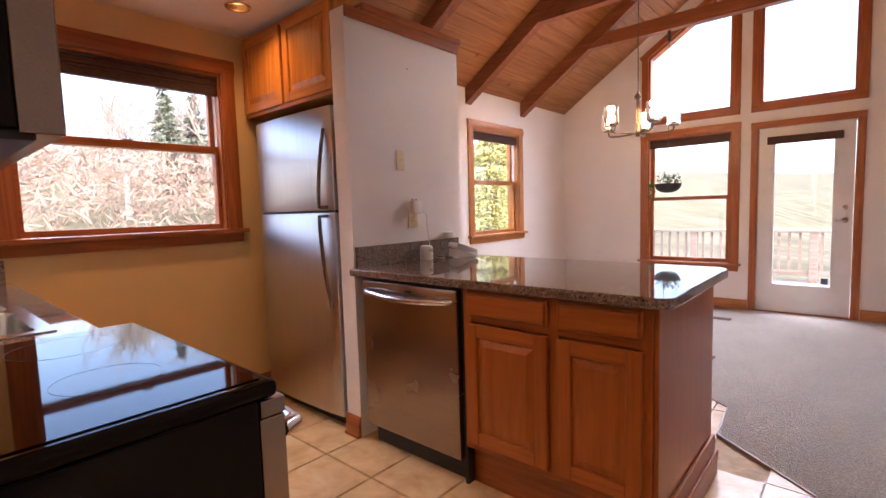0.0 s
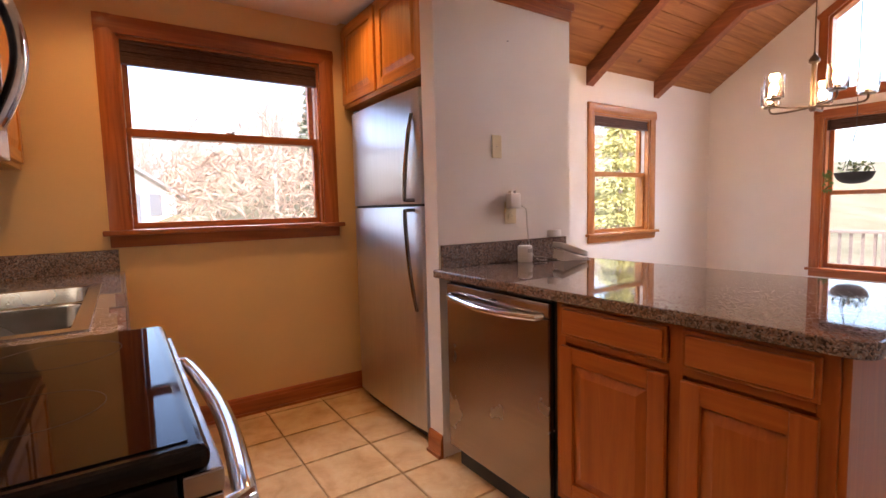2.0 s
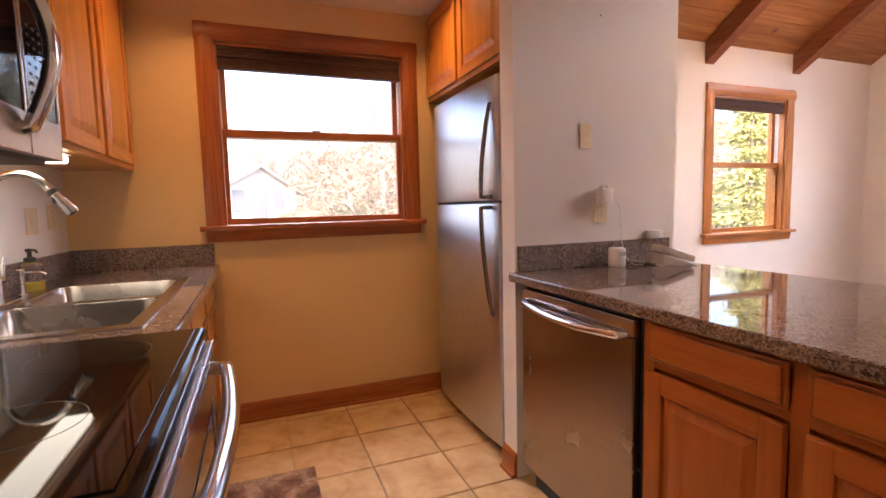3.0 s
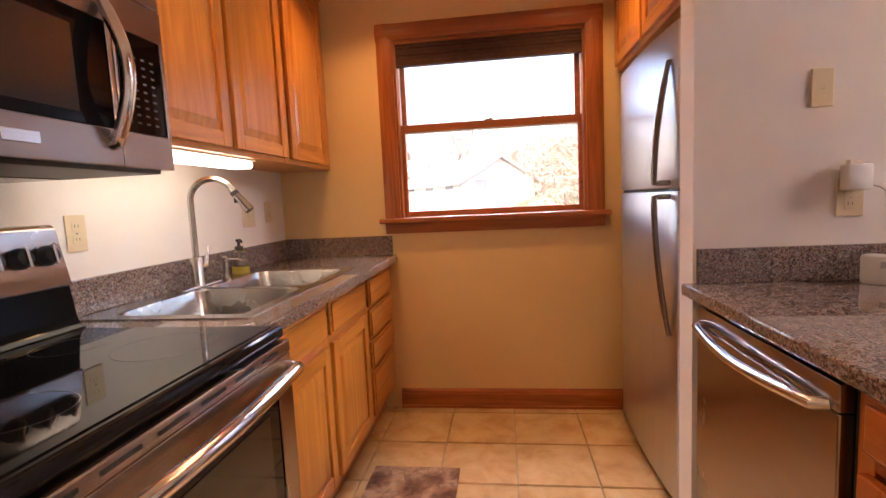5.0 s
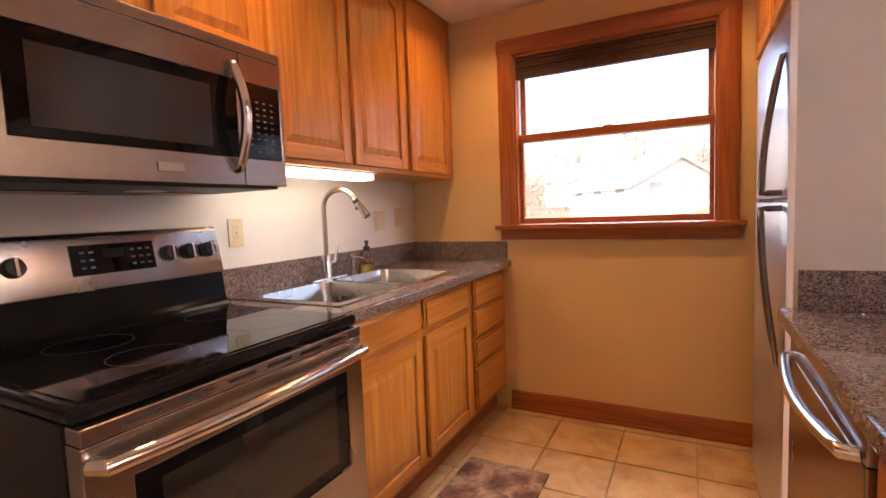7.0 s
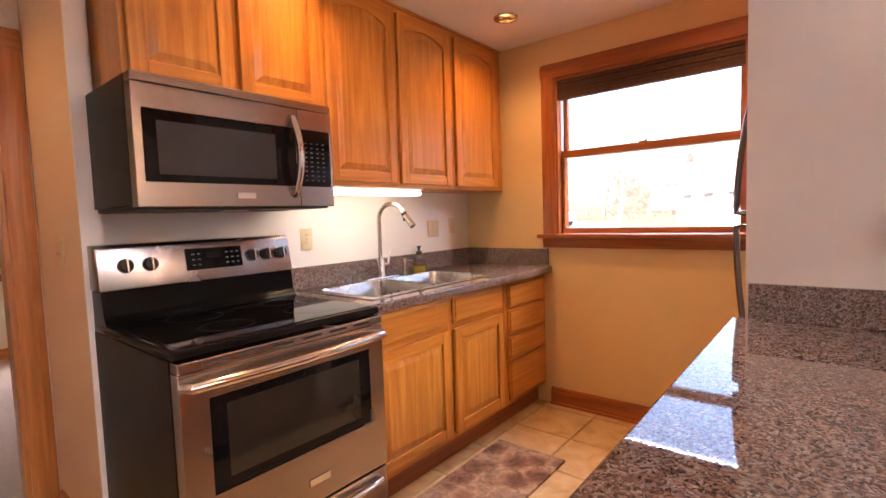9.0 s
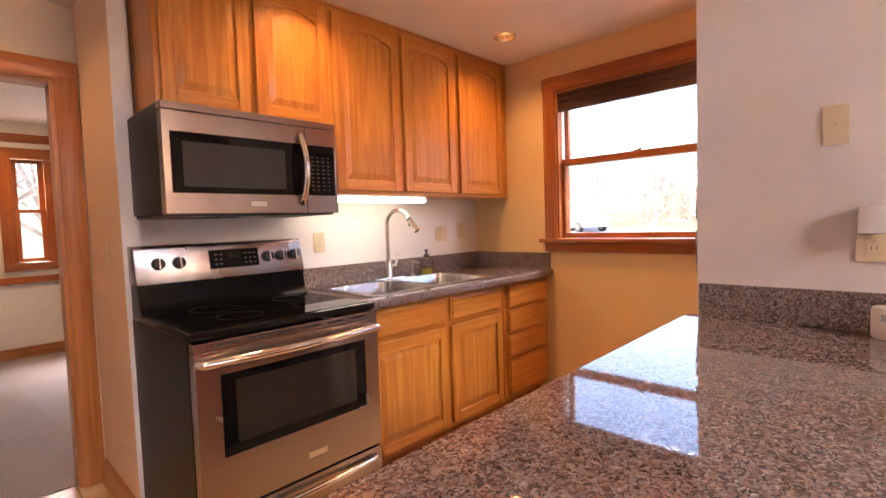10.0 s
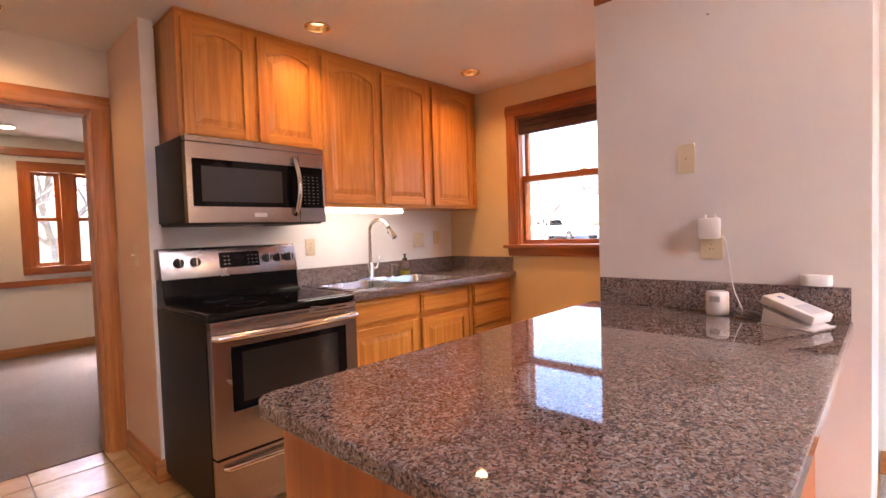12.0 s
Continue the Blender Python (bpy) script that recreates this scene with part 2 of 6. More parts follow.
def box(bm, a, b):
    x0, y0, z0 = (min(p, q) for p, q in zip(a, b))
    x1, y1, z1 = (max(p, q) for p, q in zip(a, b))
    v = [bm.verts.new(p) for p in ((x0, y0, z0), (x1, y0, z0), (x1, y1, z0), (x0, y1, z0), (x0, y0, z1), (x1, y0, z1), (x1, y1, z1), (x0, y1, z1))]
    for f in ((0, 3, 2, 1), (4, 5, 6, 7), (0, 1, 5, 4), (1, 2, 6, 5), (2, 3, 7, 6), (3, 0, 4, 7)):
        bm.faces.new([v[i] for i in f])
    return bm


def boxes(*pairs, bev=0.0, seg=2):
    bm = bmesh.new()
    for a, b in pairs:
        box(bm, a, b)
    if bev:
        bmesh.ops.bevel(bm, geom=list(bm.edges), offset=bev, segments=seg, affect="EDGES", profile=0.5)
    return bm


def ring(axis, outer, inner, lo, hi, bev=0.0):
    """A plate with one rectangular hole, (u0, u1, v0, v1) in the two other axes, from lo to hi along axis."""
    bm = bmesh.new()

    def at(u, v, h):
        q = [u, v]
        q.insert("xyz".index(axis), h)
        return bm.verts.new(q)
    quad = []
    for h in (lo, hi):
        for u0, u1, v0, v1 in (outer, inner):
            quad.append([at(u0, v0, h), at(u1, v0, h), at(u1, v1, h), at(u0, v1, h)])
    for k in range(4):
        j = (k + 1) % 4
        for a, b in ((0, 1), (2, 3), (0, 2), (1, 3)):
            bm.faces.new((quad[a][k], quad[a][j], quad[b][j], quad[b][k]))
    bmesh.ops.recalc_face_normals(bm, faces=bm.faces)
    if bev:
        bmesh.ops.bevel(bm, geom=list(bm.edges), offset=bev, segments=2, affect="EDGES", profile=0.5)
    return bm


def prism(pts, axis, lo, hi, bev=0.0):
    """A polygon in the two other axes, drawn out along axis from lo to hi."""
    bm = bmesh.new()

    def at(p, h):
        q = list(p)
        q.insert("xyz".index(axis), h)
        return q
    low = [bm.verts.new(at(p, lo)) for p in pts]
    high = [bm.verts.new(at(p, hi)) for p in pts]
    n = len(pts)
    bm.faces.new(low)
    bm.faces.new(high[::-1])
    for i in range(n):
        bm.faces.new((low[i], high[i], high[(i + 1) % n], low[(i + 1) % n]))
    bmesh.ops.recalc_face_normals(bm, faces=bm.faces)
    if bev:
        bmesh.ops.bevel(bm, geom=list(bm.edges), offset=bev, segments=2, affect="EDGES", profile=0.5)
    return bm


def tube(path, radius, sides=12, cap=True):
    """A pipe along a list of points; radius is one number or one for each point."""
    bm = bmesh.new()
    pts = [Vector(p) for p in path]
    rad = radius if isinstance(radius, (list, tuple)) else [radius] * len(pts)
    rings, side = [], None
    for i, p in enumerate(pts):
        d = (pts[min(i + 1, len(pts) - 1)] - pts[max(i - 1, 0)]).normalized()
        if side is None:
            side = d.orthogonal().normalized()
        side = (side - d * side.dot(d)).normalized()
        up = d.cross(side)
        rings.append([bm.verts.new(p + (side * math.cos(k * math.tau / sides) + up * math.sin(k * math.tau / sides)) * rad[i]) for k in range(sides)])
    for a, b in zip(rings, rings[1:]):
        for k in range(sides):
            bm.faces.new((a[k], a[(k + 1) % sides], b[(k + 1) % sides], b[k]))
    if cap:
        bm.faces.new(rings[0][::-1])
        bm.faces.new(rings[-1])
    return bm


def lathe(profile, cx, cy, z0=0.0, sides=24):
    """A turned body: profile rows are (radius, height)."""
    bm = bmesh.new()
    rings = []
    for r, z in profile:
        rings.append([bm.verts.new((cx + r * math.cos(k * math.tau / sides), cy + r * math.sin(k * math.tau / sides), z0 + z)) for k in range(sides)])
    for a, b in zip(rings, rings[1:]):
        for k in range(sides):
            bm.faces.new((a[k], a[(k + 1) % sides], b[(k + 1) % sides], b[k]))
    bm.faces.new(rings[0][::-1])
    bm.faces.new(rings[-1])
    return bm


def join(*bms):
    out = bmesh.new()
    for b in bms:
        me = bpy.data.meshes.new("tmp")
        b.to_mesh(me)
        b.free()
        out.from_mesh(me)
        bpy.data.meshes.remove(me)
    return out


def thing(name, loc, label, category, group="", kind=""):
    e = new(name)
    e.empty_display_size = 0.1
    e.location = loc
    ORIGIN[e] = Vector(loc)
    return tagged(e, label, category, group, kind)


def part(name, bm, material, parent=None, label="", smooth=False):
    origin = ORIGIN.get(parent, Vector((0, 0, 0)))
    to_floor(bm)
    me = bpy.data.meshes.new(name)
    bmesh.ops.translate(bm, verts=bm.verts, vec=-origin)
    bm.to_mesh(me)
    bm.free()
    me.materials.append(material)
    if smooth:
        me.polygons.foreach_set("use_smooth", [True] * len(me.polygons))
        me.set_sharp_from_angle(angle=radians(38))
    ob = new(name, me)
    if parent:
        ob.parent = parent
        ORIGIN[ob] = origin
    if label:
        tagged(ob, label)
    return ob


def whole(name, bm, material, label, category, group="", kind="", smooth=False):
    """A thing of one mesh, its origin at its base."""
    to_floor(bm)
    xs = [v.co.copy() for v in bm.verts]
    lo = [min(p[i] for p in xs) for i in range(3)]
    hi = [max(p[i] for p in xs) for i in range(3)]
    base = Vector(((lo[0] + hi[0]) / 2, (lo[1] + hi[1]) / 2, lo[2])) if kind != "structure" else Vector((0, 0, 0))
    ob = part(name, bm, material, None, "", smooth)
    ob.data.transform(Matrix.Translation(-base))
    ob.location = base
    ORIGIN[ob] = base
    return tagged(ob, label, category, group, kind)


def structure(name, bm, material, label, category):
    return whole(name, bm, material, label, category, kind="structure")


# ---- the large structure ----
WX, SY, NY, EX, CZ = -2.53, 0.40, 7.03, 2.95, 2.345
EAVE, SLOPE, RIDGE = 2.43, 0.676, 0.21


def roof_z(x):
    return EAVE + SLOPE * (min(x, 2 * RIDGE - x) - WX)


def wall_x(name, x0, x1, y0, y1, z0, z1, holes, material, label):
    """A wall that runs along y, with openings (y0, y1, z0, z1) in order of y."""
    if len(holes) == 1 and holes[0][2] > z0:
        a, b, c, d = holes[0]
        return structure(name, ring("x", (y0, y1, z0, z1), (a, b, c, d), x0, x1), material, label, "wall")
    bm = bmesh.new()
    at = y0
    for a, b, c, d in holes:
        box(bm, (x0, at, z0), (x1, a, z1))
        if c > z0:
            box(bm, (x0, a, z0), (x1, b, c))
        box(bm, (x0, a, d), (x1, b, z1))
        at = b
    box(bm, (x0, at, z0), (x1, y1, z1))
    return structure(name, bm, material, label, "wall")


def wall_y(name, y0, y1, x0, x1, z0, z1, holes, material, label):
    bm = bmesh.new()
    at = x0
    for a, b, c, d in holes:
        box(bm, (at, y0, z0), (a, y1, z1))
        if c > z0:
            box(bm, (a, y0, z0), (b, y1, c))
        box(bm, (a, y0, d), (b, y1, z1))
        at = b
    box(bm, (at, y0, z0), (x1, y1, z1))
    return structure(name, bm, material, label, "wall")


# openings: kitchen and west windows (y0, y1, z0, z1), north ones (x0, x1, z0, z1)
KWIN = (1.13, 2.20, 1.07, 2.08)
LWIN = (4.90, 5.81, 0.86, 2.02)
NWIN = (-1.39, -0.47, 0.44, 1.95)
NDOOR = (-0.215, 0.60, 0.0, 1.93)
wall_x("wall_west_kitchen", WX - 0.16, WX, 0.24, 3.15, 0, 2.7, [KWIN], paint_lamplit_tan, "tan kitchen wall below and around the window, lamplight's warmth in its colour")
wall_x("wall_west", WX - 0.16, WX, 3.15, NY, 0, EAVE + 0.05, [LWIN], paint_white, "off-white painted wall under the timber ceiling")
wall_y("wall_south", SY - 0.12, SY, WX, -0.173, 0, CZ, [], paint_pale, "pale cream painted wall behind the range and the sink")
wall_x("wall_return", -0.172, -0.105, -0.17, 0.462, 0, CZ, [], paint_lamplit_beige, "short wall beside the doorway, warm lamplight in its beige colour")
# thin slab over the stub's end: its daylight is a paler colour
wall_y("wall_return_end", 0.462, 0.47, -0.172, -0.105, 0, CZ, [], paint_pale, "end face of the short wall, daylight put into its pale colour")
wall_y("wall_doorway", -0.29, -0.17, -0.225, EX, 0, CZ, [(-0.005, 0.82, 0, 1.97)], paint_cream, "cream wall with the doorway to the next room")
wall_x("wall_partition", -1.50, -1.385, 2.335, 3.25, 0, 2.22, [], paint_white, "off-white partition wall beside the fridge")
wall_y("wall_fridge_back", 3.15, 3.25, WX, -1.50, 0, 2.22, [], paint_white, "off-white wall behind the fridge")
wall_x("wall_east", EX, EX + 0.14, -4.0, NY + 0.16, 0, EAVE + 0.1, [], paint_white, "plain off-white wall")
wall_y("wall_loft", 2.34, 2.44, WX, EX, CZ + 0.02, 4.2, [], paint_white, "off-white wall above the flat ceiling")
structure("lid_fridge", boxes(((WX, 2.45, 2.22), (-1.385, 3.25, 2.24))), paint_white, "white top of the fridge recess", "ledge")
structure("ceiling", boxes(((WX, -0.17, CZ + 0.06), (EX, 2.34, CZ + 0.12))), paint_ceiling, "flat cream painted kitchen ceiling", "ceiling")


def ceiling_sheet():
    """The flat ceiling's underside with round holes for the recessed lights."""
    xs = sorted({WX, EX, *[c[0] + s * 0.1 for c in CANS for s in (-1, 1)]})
    ys = sorted({-0.17, 2.34, *[c[1] + s * 0.1 for c in CANS for s in (-1, 1)]})
    bm = bmesh.new()
    for x0, x1 in zip(xs, xs[1:]):
        for y0, y1 in zip(ys, ys[1:]):
            mx, my = (x0 + x1) / 2, (y0 + y1) / 2
            if any(abs(mx - cx) < 0.1 and abs(my - cy) < 0.1 for cx, cy in CANS):
                continue
            bm.faces.new([bm.verts.new(p) for p in ((x0, y0, CZ), (x0, y1, CZ), (x1, y1, CZ), (x1, y0, CZ))])
    n = 24
    for cx, cy in CANS:
        ring, square = [], []
        for k in range(n):
            a = math.tau * k / n
            c, s = math.cos(a), math.sin(a)
            ring.append(bm.verts.new((cx + 0.062 * c, cy + 0.062 * s, CZ)))
            m = 0.1 / max(abs(c), abs(s))
            square.append(bm.verts.new((cx + m * c, cy + m * s, CZ)))
        for k in range(n):
            j = (k + 1) % n
            bm.faces.new((ring[k], ring[j], square[j], square[k]))
    bmesh.ops.remove_doubles(bm, verts=bm.verts, dist=1e-4)
    return bm


structure("ceiling_kitchen", ceiling_sheet(), paint_ceiling, "flat cream painted kitchen ceiling with recessed lights", "ceiling")


def north_wall():
    """The gable: one polygon sheet with thickness, open at its windows and door."""
    cuts = sorted({WX, RIDGE, EX, -1.40, -0.46, -0.22, 0.61, NWIN[0], NWIN[1], NDOOR[0], NDOOR[1]})
    bm = bmesh.new()
    y0, y1 = NY, NY + 0.16
    for a, b in zip(cuts, cuts[1:]):
        m = (a + b) / 2
        spans, low = [], 0.0
        holes = []
        if NWIN[0] < m < NWIN[1]:
            holes.append((NWIN[2], NWIN[2], NWIN[3], NWIN[3]))
        if NDOOR[0] < m < NDOOR[1]:
            holes.append((0.0, 0.0, NDOOR[3], NDOOR[3]))
        if -1.40 < m < -0.46 or -0.22 < m < 0.61:
            holes.append((2.19, 2.19, roof_z(a) - 0.26, roof_z(b) - 0.26))
        la = lb = 0.0
        for h in holes:
            spans.append((la, lb, h[0], h[1]))
            la, lb = h[2], h[3]
        spans.append((la, lb, roof_z(a), roof_z(b)))
        for za, zb, zc, zd in spans:
            if zc - za < 1e-4 and zd - zb < 1e-4:
                continue
            v = [bm.verts.new(p) for p in ((a, y0, za), (b, y0, zb), (b, y0, zd), (a, y0, zc), (a, y1, za), (b, y1, zb), (b, y1, zd), (a, y1, zc))]
            for f in ((0, 1, 2, 3), (7, 6, 5, 4), (0, 4, 5, 1), (1, 5, 6, 2), (2, 6, 7, 3), (3, 7, 4, 0)):
                bm.faces.new([v[i] for i in f])
    return bm


structure("wall_north", north_wall(), paint_white, "off-white gable wall with tall windows and a glazed door", "wall")


def plank_ceiling():
    bm = bmesh.new()
    y0, y1 = 2.34, NY
    wide = 0.135
    run = math.hypot(1, SLOPE)
    half = RIDGE - WX
    n = int(half * run / wide) + 1
    for side in (0, 1):
        for i in range(n):
            a, b = i * wide / run, min((i + 1) * wide / run - 0.006, half)
            if b <= a:
                continue
            pts = []
            for s in (a, b):
                x = WX + s
                z = EAVE + SLOPE * s
                pts.append((x if side == 0 else 2 * RIDGE - x, z))
            (xa, za), (xb, zb) = pts
            v = [bm.verts.new(p) for p in ((xa, y0, za), (xb, y0, zb), (xb, y1, zb), (xa, y1, za), (xa, y0, za + 0.02), (xb, y0, zb + 0.02), (xb, y1, zb + 0.02), (xa, y1, za + 0.02))]
            for f in ((0, 3, 2, 1), (4, 5, 6, 7), (0, 1, 5, 4), (1, 2, 6, 5), (2, 3, 7, 6), (3, 0, 4, 7)):
                bm.faces.new([v[i] for i in f])
    bmesh.ops.recalc_face_normals(bm, faces=bm.faces)
    return bm


structure("ceiling_vault", plank_ceiling(), pine, "sloping knotty pine plank ceiling", "ceiling")
structure("roof_deck", join(prism([(WX - 0.17, roof_z(WX) - 0.08), (RIDGE, roof_z(RIDGE) + 0.03), (RIDGE, roof_z(RIDGE) + 0.2), (WX - 0.17, roof_z(WX) + 0.09)], "y", 2.345, NY + 0.3),
                            prism([(2 * RIDGE - WX + 0.17, roof_z(WX) - 0.08), (RIDGE, roof_z(RIDGE) + 0.03), (RIDGE, roof_z(RIDGE) + 0.2), (2 * RIDGE - WX + 0.17, roof_z(WX) + 0.09)], "y", 2.345, NY + 0.3)),
          black_plastic, "dark roof deck over the plank ceiling", "roof")
# rafters and tie beams
for ry in (3.76, 4.84, 5.92):
    b = thing("rafter_truss", (RIDGE, ry, EAVE), "stained pine rafters with a horizontal tie beam", "roof truss", "trusses under the plank ceiling", "structure")
    for side in (0, 1):
        pts = []
        for s, dz in ((0.0, -0.005), (RIDGE - WX, -0.005), (RIDGE - WX, -0.17), (0.0, -0.17)):
            x = WX + s
            pts.append((x if side == 0 else 2 * RIDGE - x, EAVE + SLOPE * s + dz))
        part("rafter", prism(pts, "y", ry - 0.05, ry + 0.05, 0.004), beam_wood["x"], b)
    part("tie_beam", boxes(((-1.86, ry - 0.046, 2.855), (2.28, ry + 0.046, 2.99)), bev=0.004), beam_wood["x"], b)

# floors
structure("floor_slab", boxes(((WX - 0.16, -4.0, -0.3), (EX + 0.14, NY + 0.16, FLOOR - 0.012))), grout, "grey mortar bed under the floor tiles", "floor")
CARPET_EDGE = [(-1.385, 3.60), (-0.50, 4.42), (0.087, 3.949), (0.114, 3.534), (0.56, 3.16), (1.5, 2.38), (EX, 1.2)]
structure("carpet_living_room", prism([(WX, 3.26), (-1.5, 3.26), (-1.385, 3.60), *CARPET_EDGE[1:], (EX, NY), (WX, NY)][::-1], "z", FLOOR - 0.012, FLOOR + 0.006), carpet, "pale beige-grey wall-to-wall carpet", "carpet")
structure("carpet_bedroom", boxes(((-2.0, -3.9, FLOOR - 0.012), (EX, -0.215, FLOOR + 0.006))), carpet_brown, "brown-beige carpet of the next room", "carpet")

# next room
BW = (-0.98, -0.12, 0.93, 2.03)
wall_y("wall_bedroom_south", -4.02, -3.90, -2.0, EX, 0, 2.42, [BW], paint_cream, "cream wall with a pair of windows")
wall_x("wall_bedroom_west", -2.12, -2.0, -4.02, -0.29, 0, 2.42, [], paint_cream, "plain cream wall")
wall_y("wall_bedroom_north", -0.30, -0.29, -2.12, -0.225, 0, 2.42, [], paint_cream, "plain cream wall")
structure("ceiling_bedroom", boxes(((-2.12, -4.02, 2.42), (EX + 0.14, -0.29, 2.5))), paint_ceiling, "flat cream ceiling of the next room", "ceiling")


# ---- windows, doors and trim ----
def pane(name, a, b, parent):
    ob = part(name, boxes((a, b)), glass, parent)
    ob.visible_shadow = False
    return ob


def window_frame_x(name, hole, label, rail, shade_drop, stain=trim):
    """A double-hung window in a wall along y whose room face is x = WX."""
    y0, y1, z0, z1 = hole
    w = thing(name, (WX, (y0 + y1) / 2, z0), label, "window", "", "structure")
    c, x = 0.092, WX
    part("casing", prism([(x, y0 - c), (x, y0), (x + 0.014, y0), (x + 0.024, y0 - c * 0.35), (x + 0.02, y0 - c * 0.8), (x + 0.014, y0 - c)], "z", z0, z1 + c), stain["z"], w, smooth=True)
    part("casing", prism([(x, y1 + c), (x, y1), (x + 0.014, y1), (x + 0.024, y1 + c * 0.35), (x + 0.02, y1 + c * 0.8), (x + 0.014, y1 + c)], "z", z0, z1 + c), stain["z"], w, smooth=True)
    part("head_casing", prism([(x, z1 + c), (x, z1), (x + 0.016, z1), (x + 0.027, z1 + c * 0.35), (x + 0.023, z1 + c * 0.8), (x + 0.016, z1 + c)], "y", y0 - c - 0.002, y1 + c + 0.002), stain["y"], w, smooth=True)
    part("sill", boxes(((x - 0.10, y0 + 0.001, z0 - 0.026), (x + 0.056, y1 - 0.001, z0 + 0.002)), ((x + 0.001, y0 - c - 0.03, z0 - 0.026), (x + 0.055, y1 + c + 0.03, z0 + 0.001)), bev=0.006), stain["y"], w)
    part("apron", prism([(x, z0 - 0.09), (x + 0.016, z0 - 0.088), (x + 0.02, z0 - 0.06), (x + 0.026, z0 - 0.027), (x, z0 - 0.027)], "y", y0 - c, y1 + c), stain["y"], w)
    part("jamb", boxes(((x - 0.158, y0, z0), (x - 0.002, y0 + 0.014, z1))), stain["z"], w)
    part("jamb", boxes(((x - 0.158, y1 - 0.014, z0), (x - 0.002, y1, z1))), stain["z"], w)
    part("head_jamb", boxes(((x - 0.158, y0, z1 - 0.018), (x - 0.002, y1, z1))), stain["y"], w)
    for ya, yb in ((y0 + 0.0145, y0 + 0.0185), (y1 - 0.0185, y1 - 0.0145)):
        part("jamb_liner", boxes(((x - 0.085, ya, rail + 0.004), (x - 0.05, yb, z1 - 0.02))), white_plastic, w, "pale plastic sash track")
    a, b = y0 + 0.016, y1 - 0.016
    for kind, xs, lo, hi, foot in (("lower_sash", x - 0.066, z0 + 0.004, rail, 0.034), ("upper_sash", x - 0.108, rail - 0.045, z1 - 0.02, 0.05)):
        st = 0.022 if kind == "lower_sash" else 0.03
        s = part(kind, ring("x", (a, b, lo, hi), (a + st, b - st, lo + foot, hi - 0.045), xs - 0.018, xs + 0.018, 0.003), stain["y"], w)
        pane("pane", (xs - 0.003, a + st, lo + foot), (xs + 0.003, b - st, hi - 0.045), s)
    m = (y0 + y1) / 2
    part("sash_lock", join(boxes(((x - 0.066, m - 0.025, rail), (x - 0.046, m + 0.025, rail + 0.01)), bev=0.003), tube([(x - 0.056, m, rail + 0.008), (x - 0.05, m + 0.03, rail + 0.016)], 0.004, 8)), nickel, w, "small metal sash lock")
    ribs = []
    zt = z1 - 0.02
    k = 0
    while zt - k * 0.02 > z1 - shade_drop + 0.02:
        ribs.append(((x - 0.045, y0 + 0.012, zt - k * 0.02 - 0.018), (x - 0.012 - (k % 2) * 0.006, y1 - 0.012, zt - k * 0.02)))
        k += 1
    ribs.append(((x - 0.05, y0 + 0.012, z1 - shade_drop), (x - 0.008, y1 - 0.012, z1 - shade_drop + 0.022)))
    part("raised_shade", boxes(*ribs, bev=0.003), shade_cloth, w, "dark brown pleated shade drawn up")
    return w


window_frame_x("window_1", KWIN, "red-brown wood double-hung window with raised brown shade", 1.615, 0.14)
window_frame_x("window_2", LWIN, "oak-trimmed double-hung window with raised shade", 1.47, 0.11, light_trim)


def casing_y(parent, x0, x1, z0, z1, y, s, c=0.085, foot=0.0, stain=trim):
    """Side and head casings round an opening in a wall along x; s is the way into the room."""
    part("casing", prism([(x0 - c, y), (x0 - c, y + s * 0.016), (x0 - c * 0.3, y + s * 0.024), (x0, y + s * 0.015), (x0, y)], "z", z0 + foot, z1 + c), stain["z"], parent, smooth=True)
    part("casing", prism([(x1 + c, y), (x1 + c, y + s * 0.016), (x1 + c * 0.3, y + s * 0.024), (x1, y + s * 0.015), (x1, y)], "z", z0 + foot, z1 + c), stain["z"], parent, smooth=True)
    part("head_casing", prism([(y, z1), (y + s * 0.018, z1), (y + s * 0.027, z1 + c * 0.3), (y + s * 0.02, z1 + c), (y, z1 + c)], "x", x0 - c - 0.002, x1 + c + 0.002), stain["x"], parent, smooth=True)


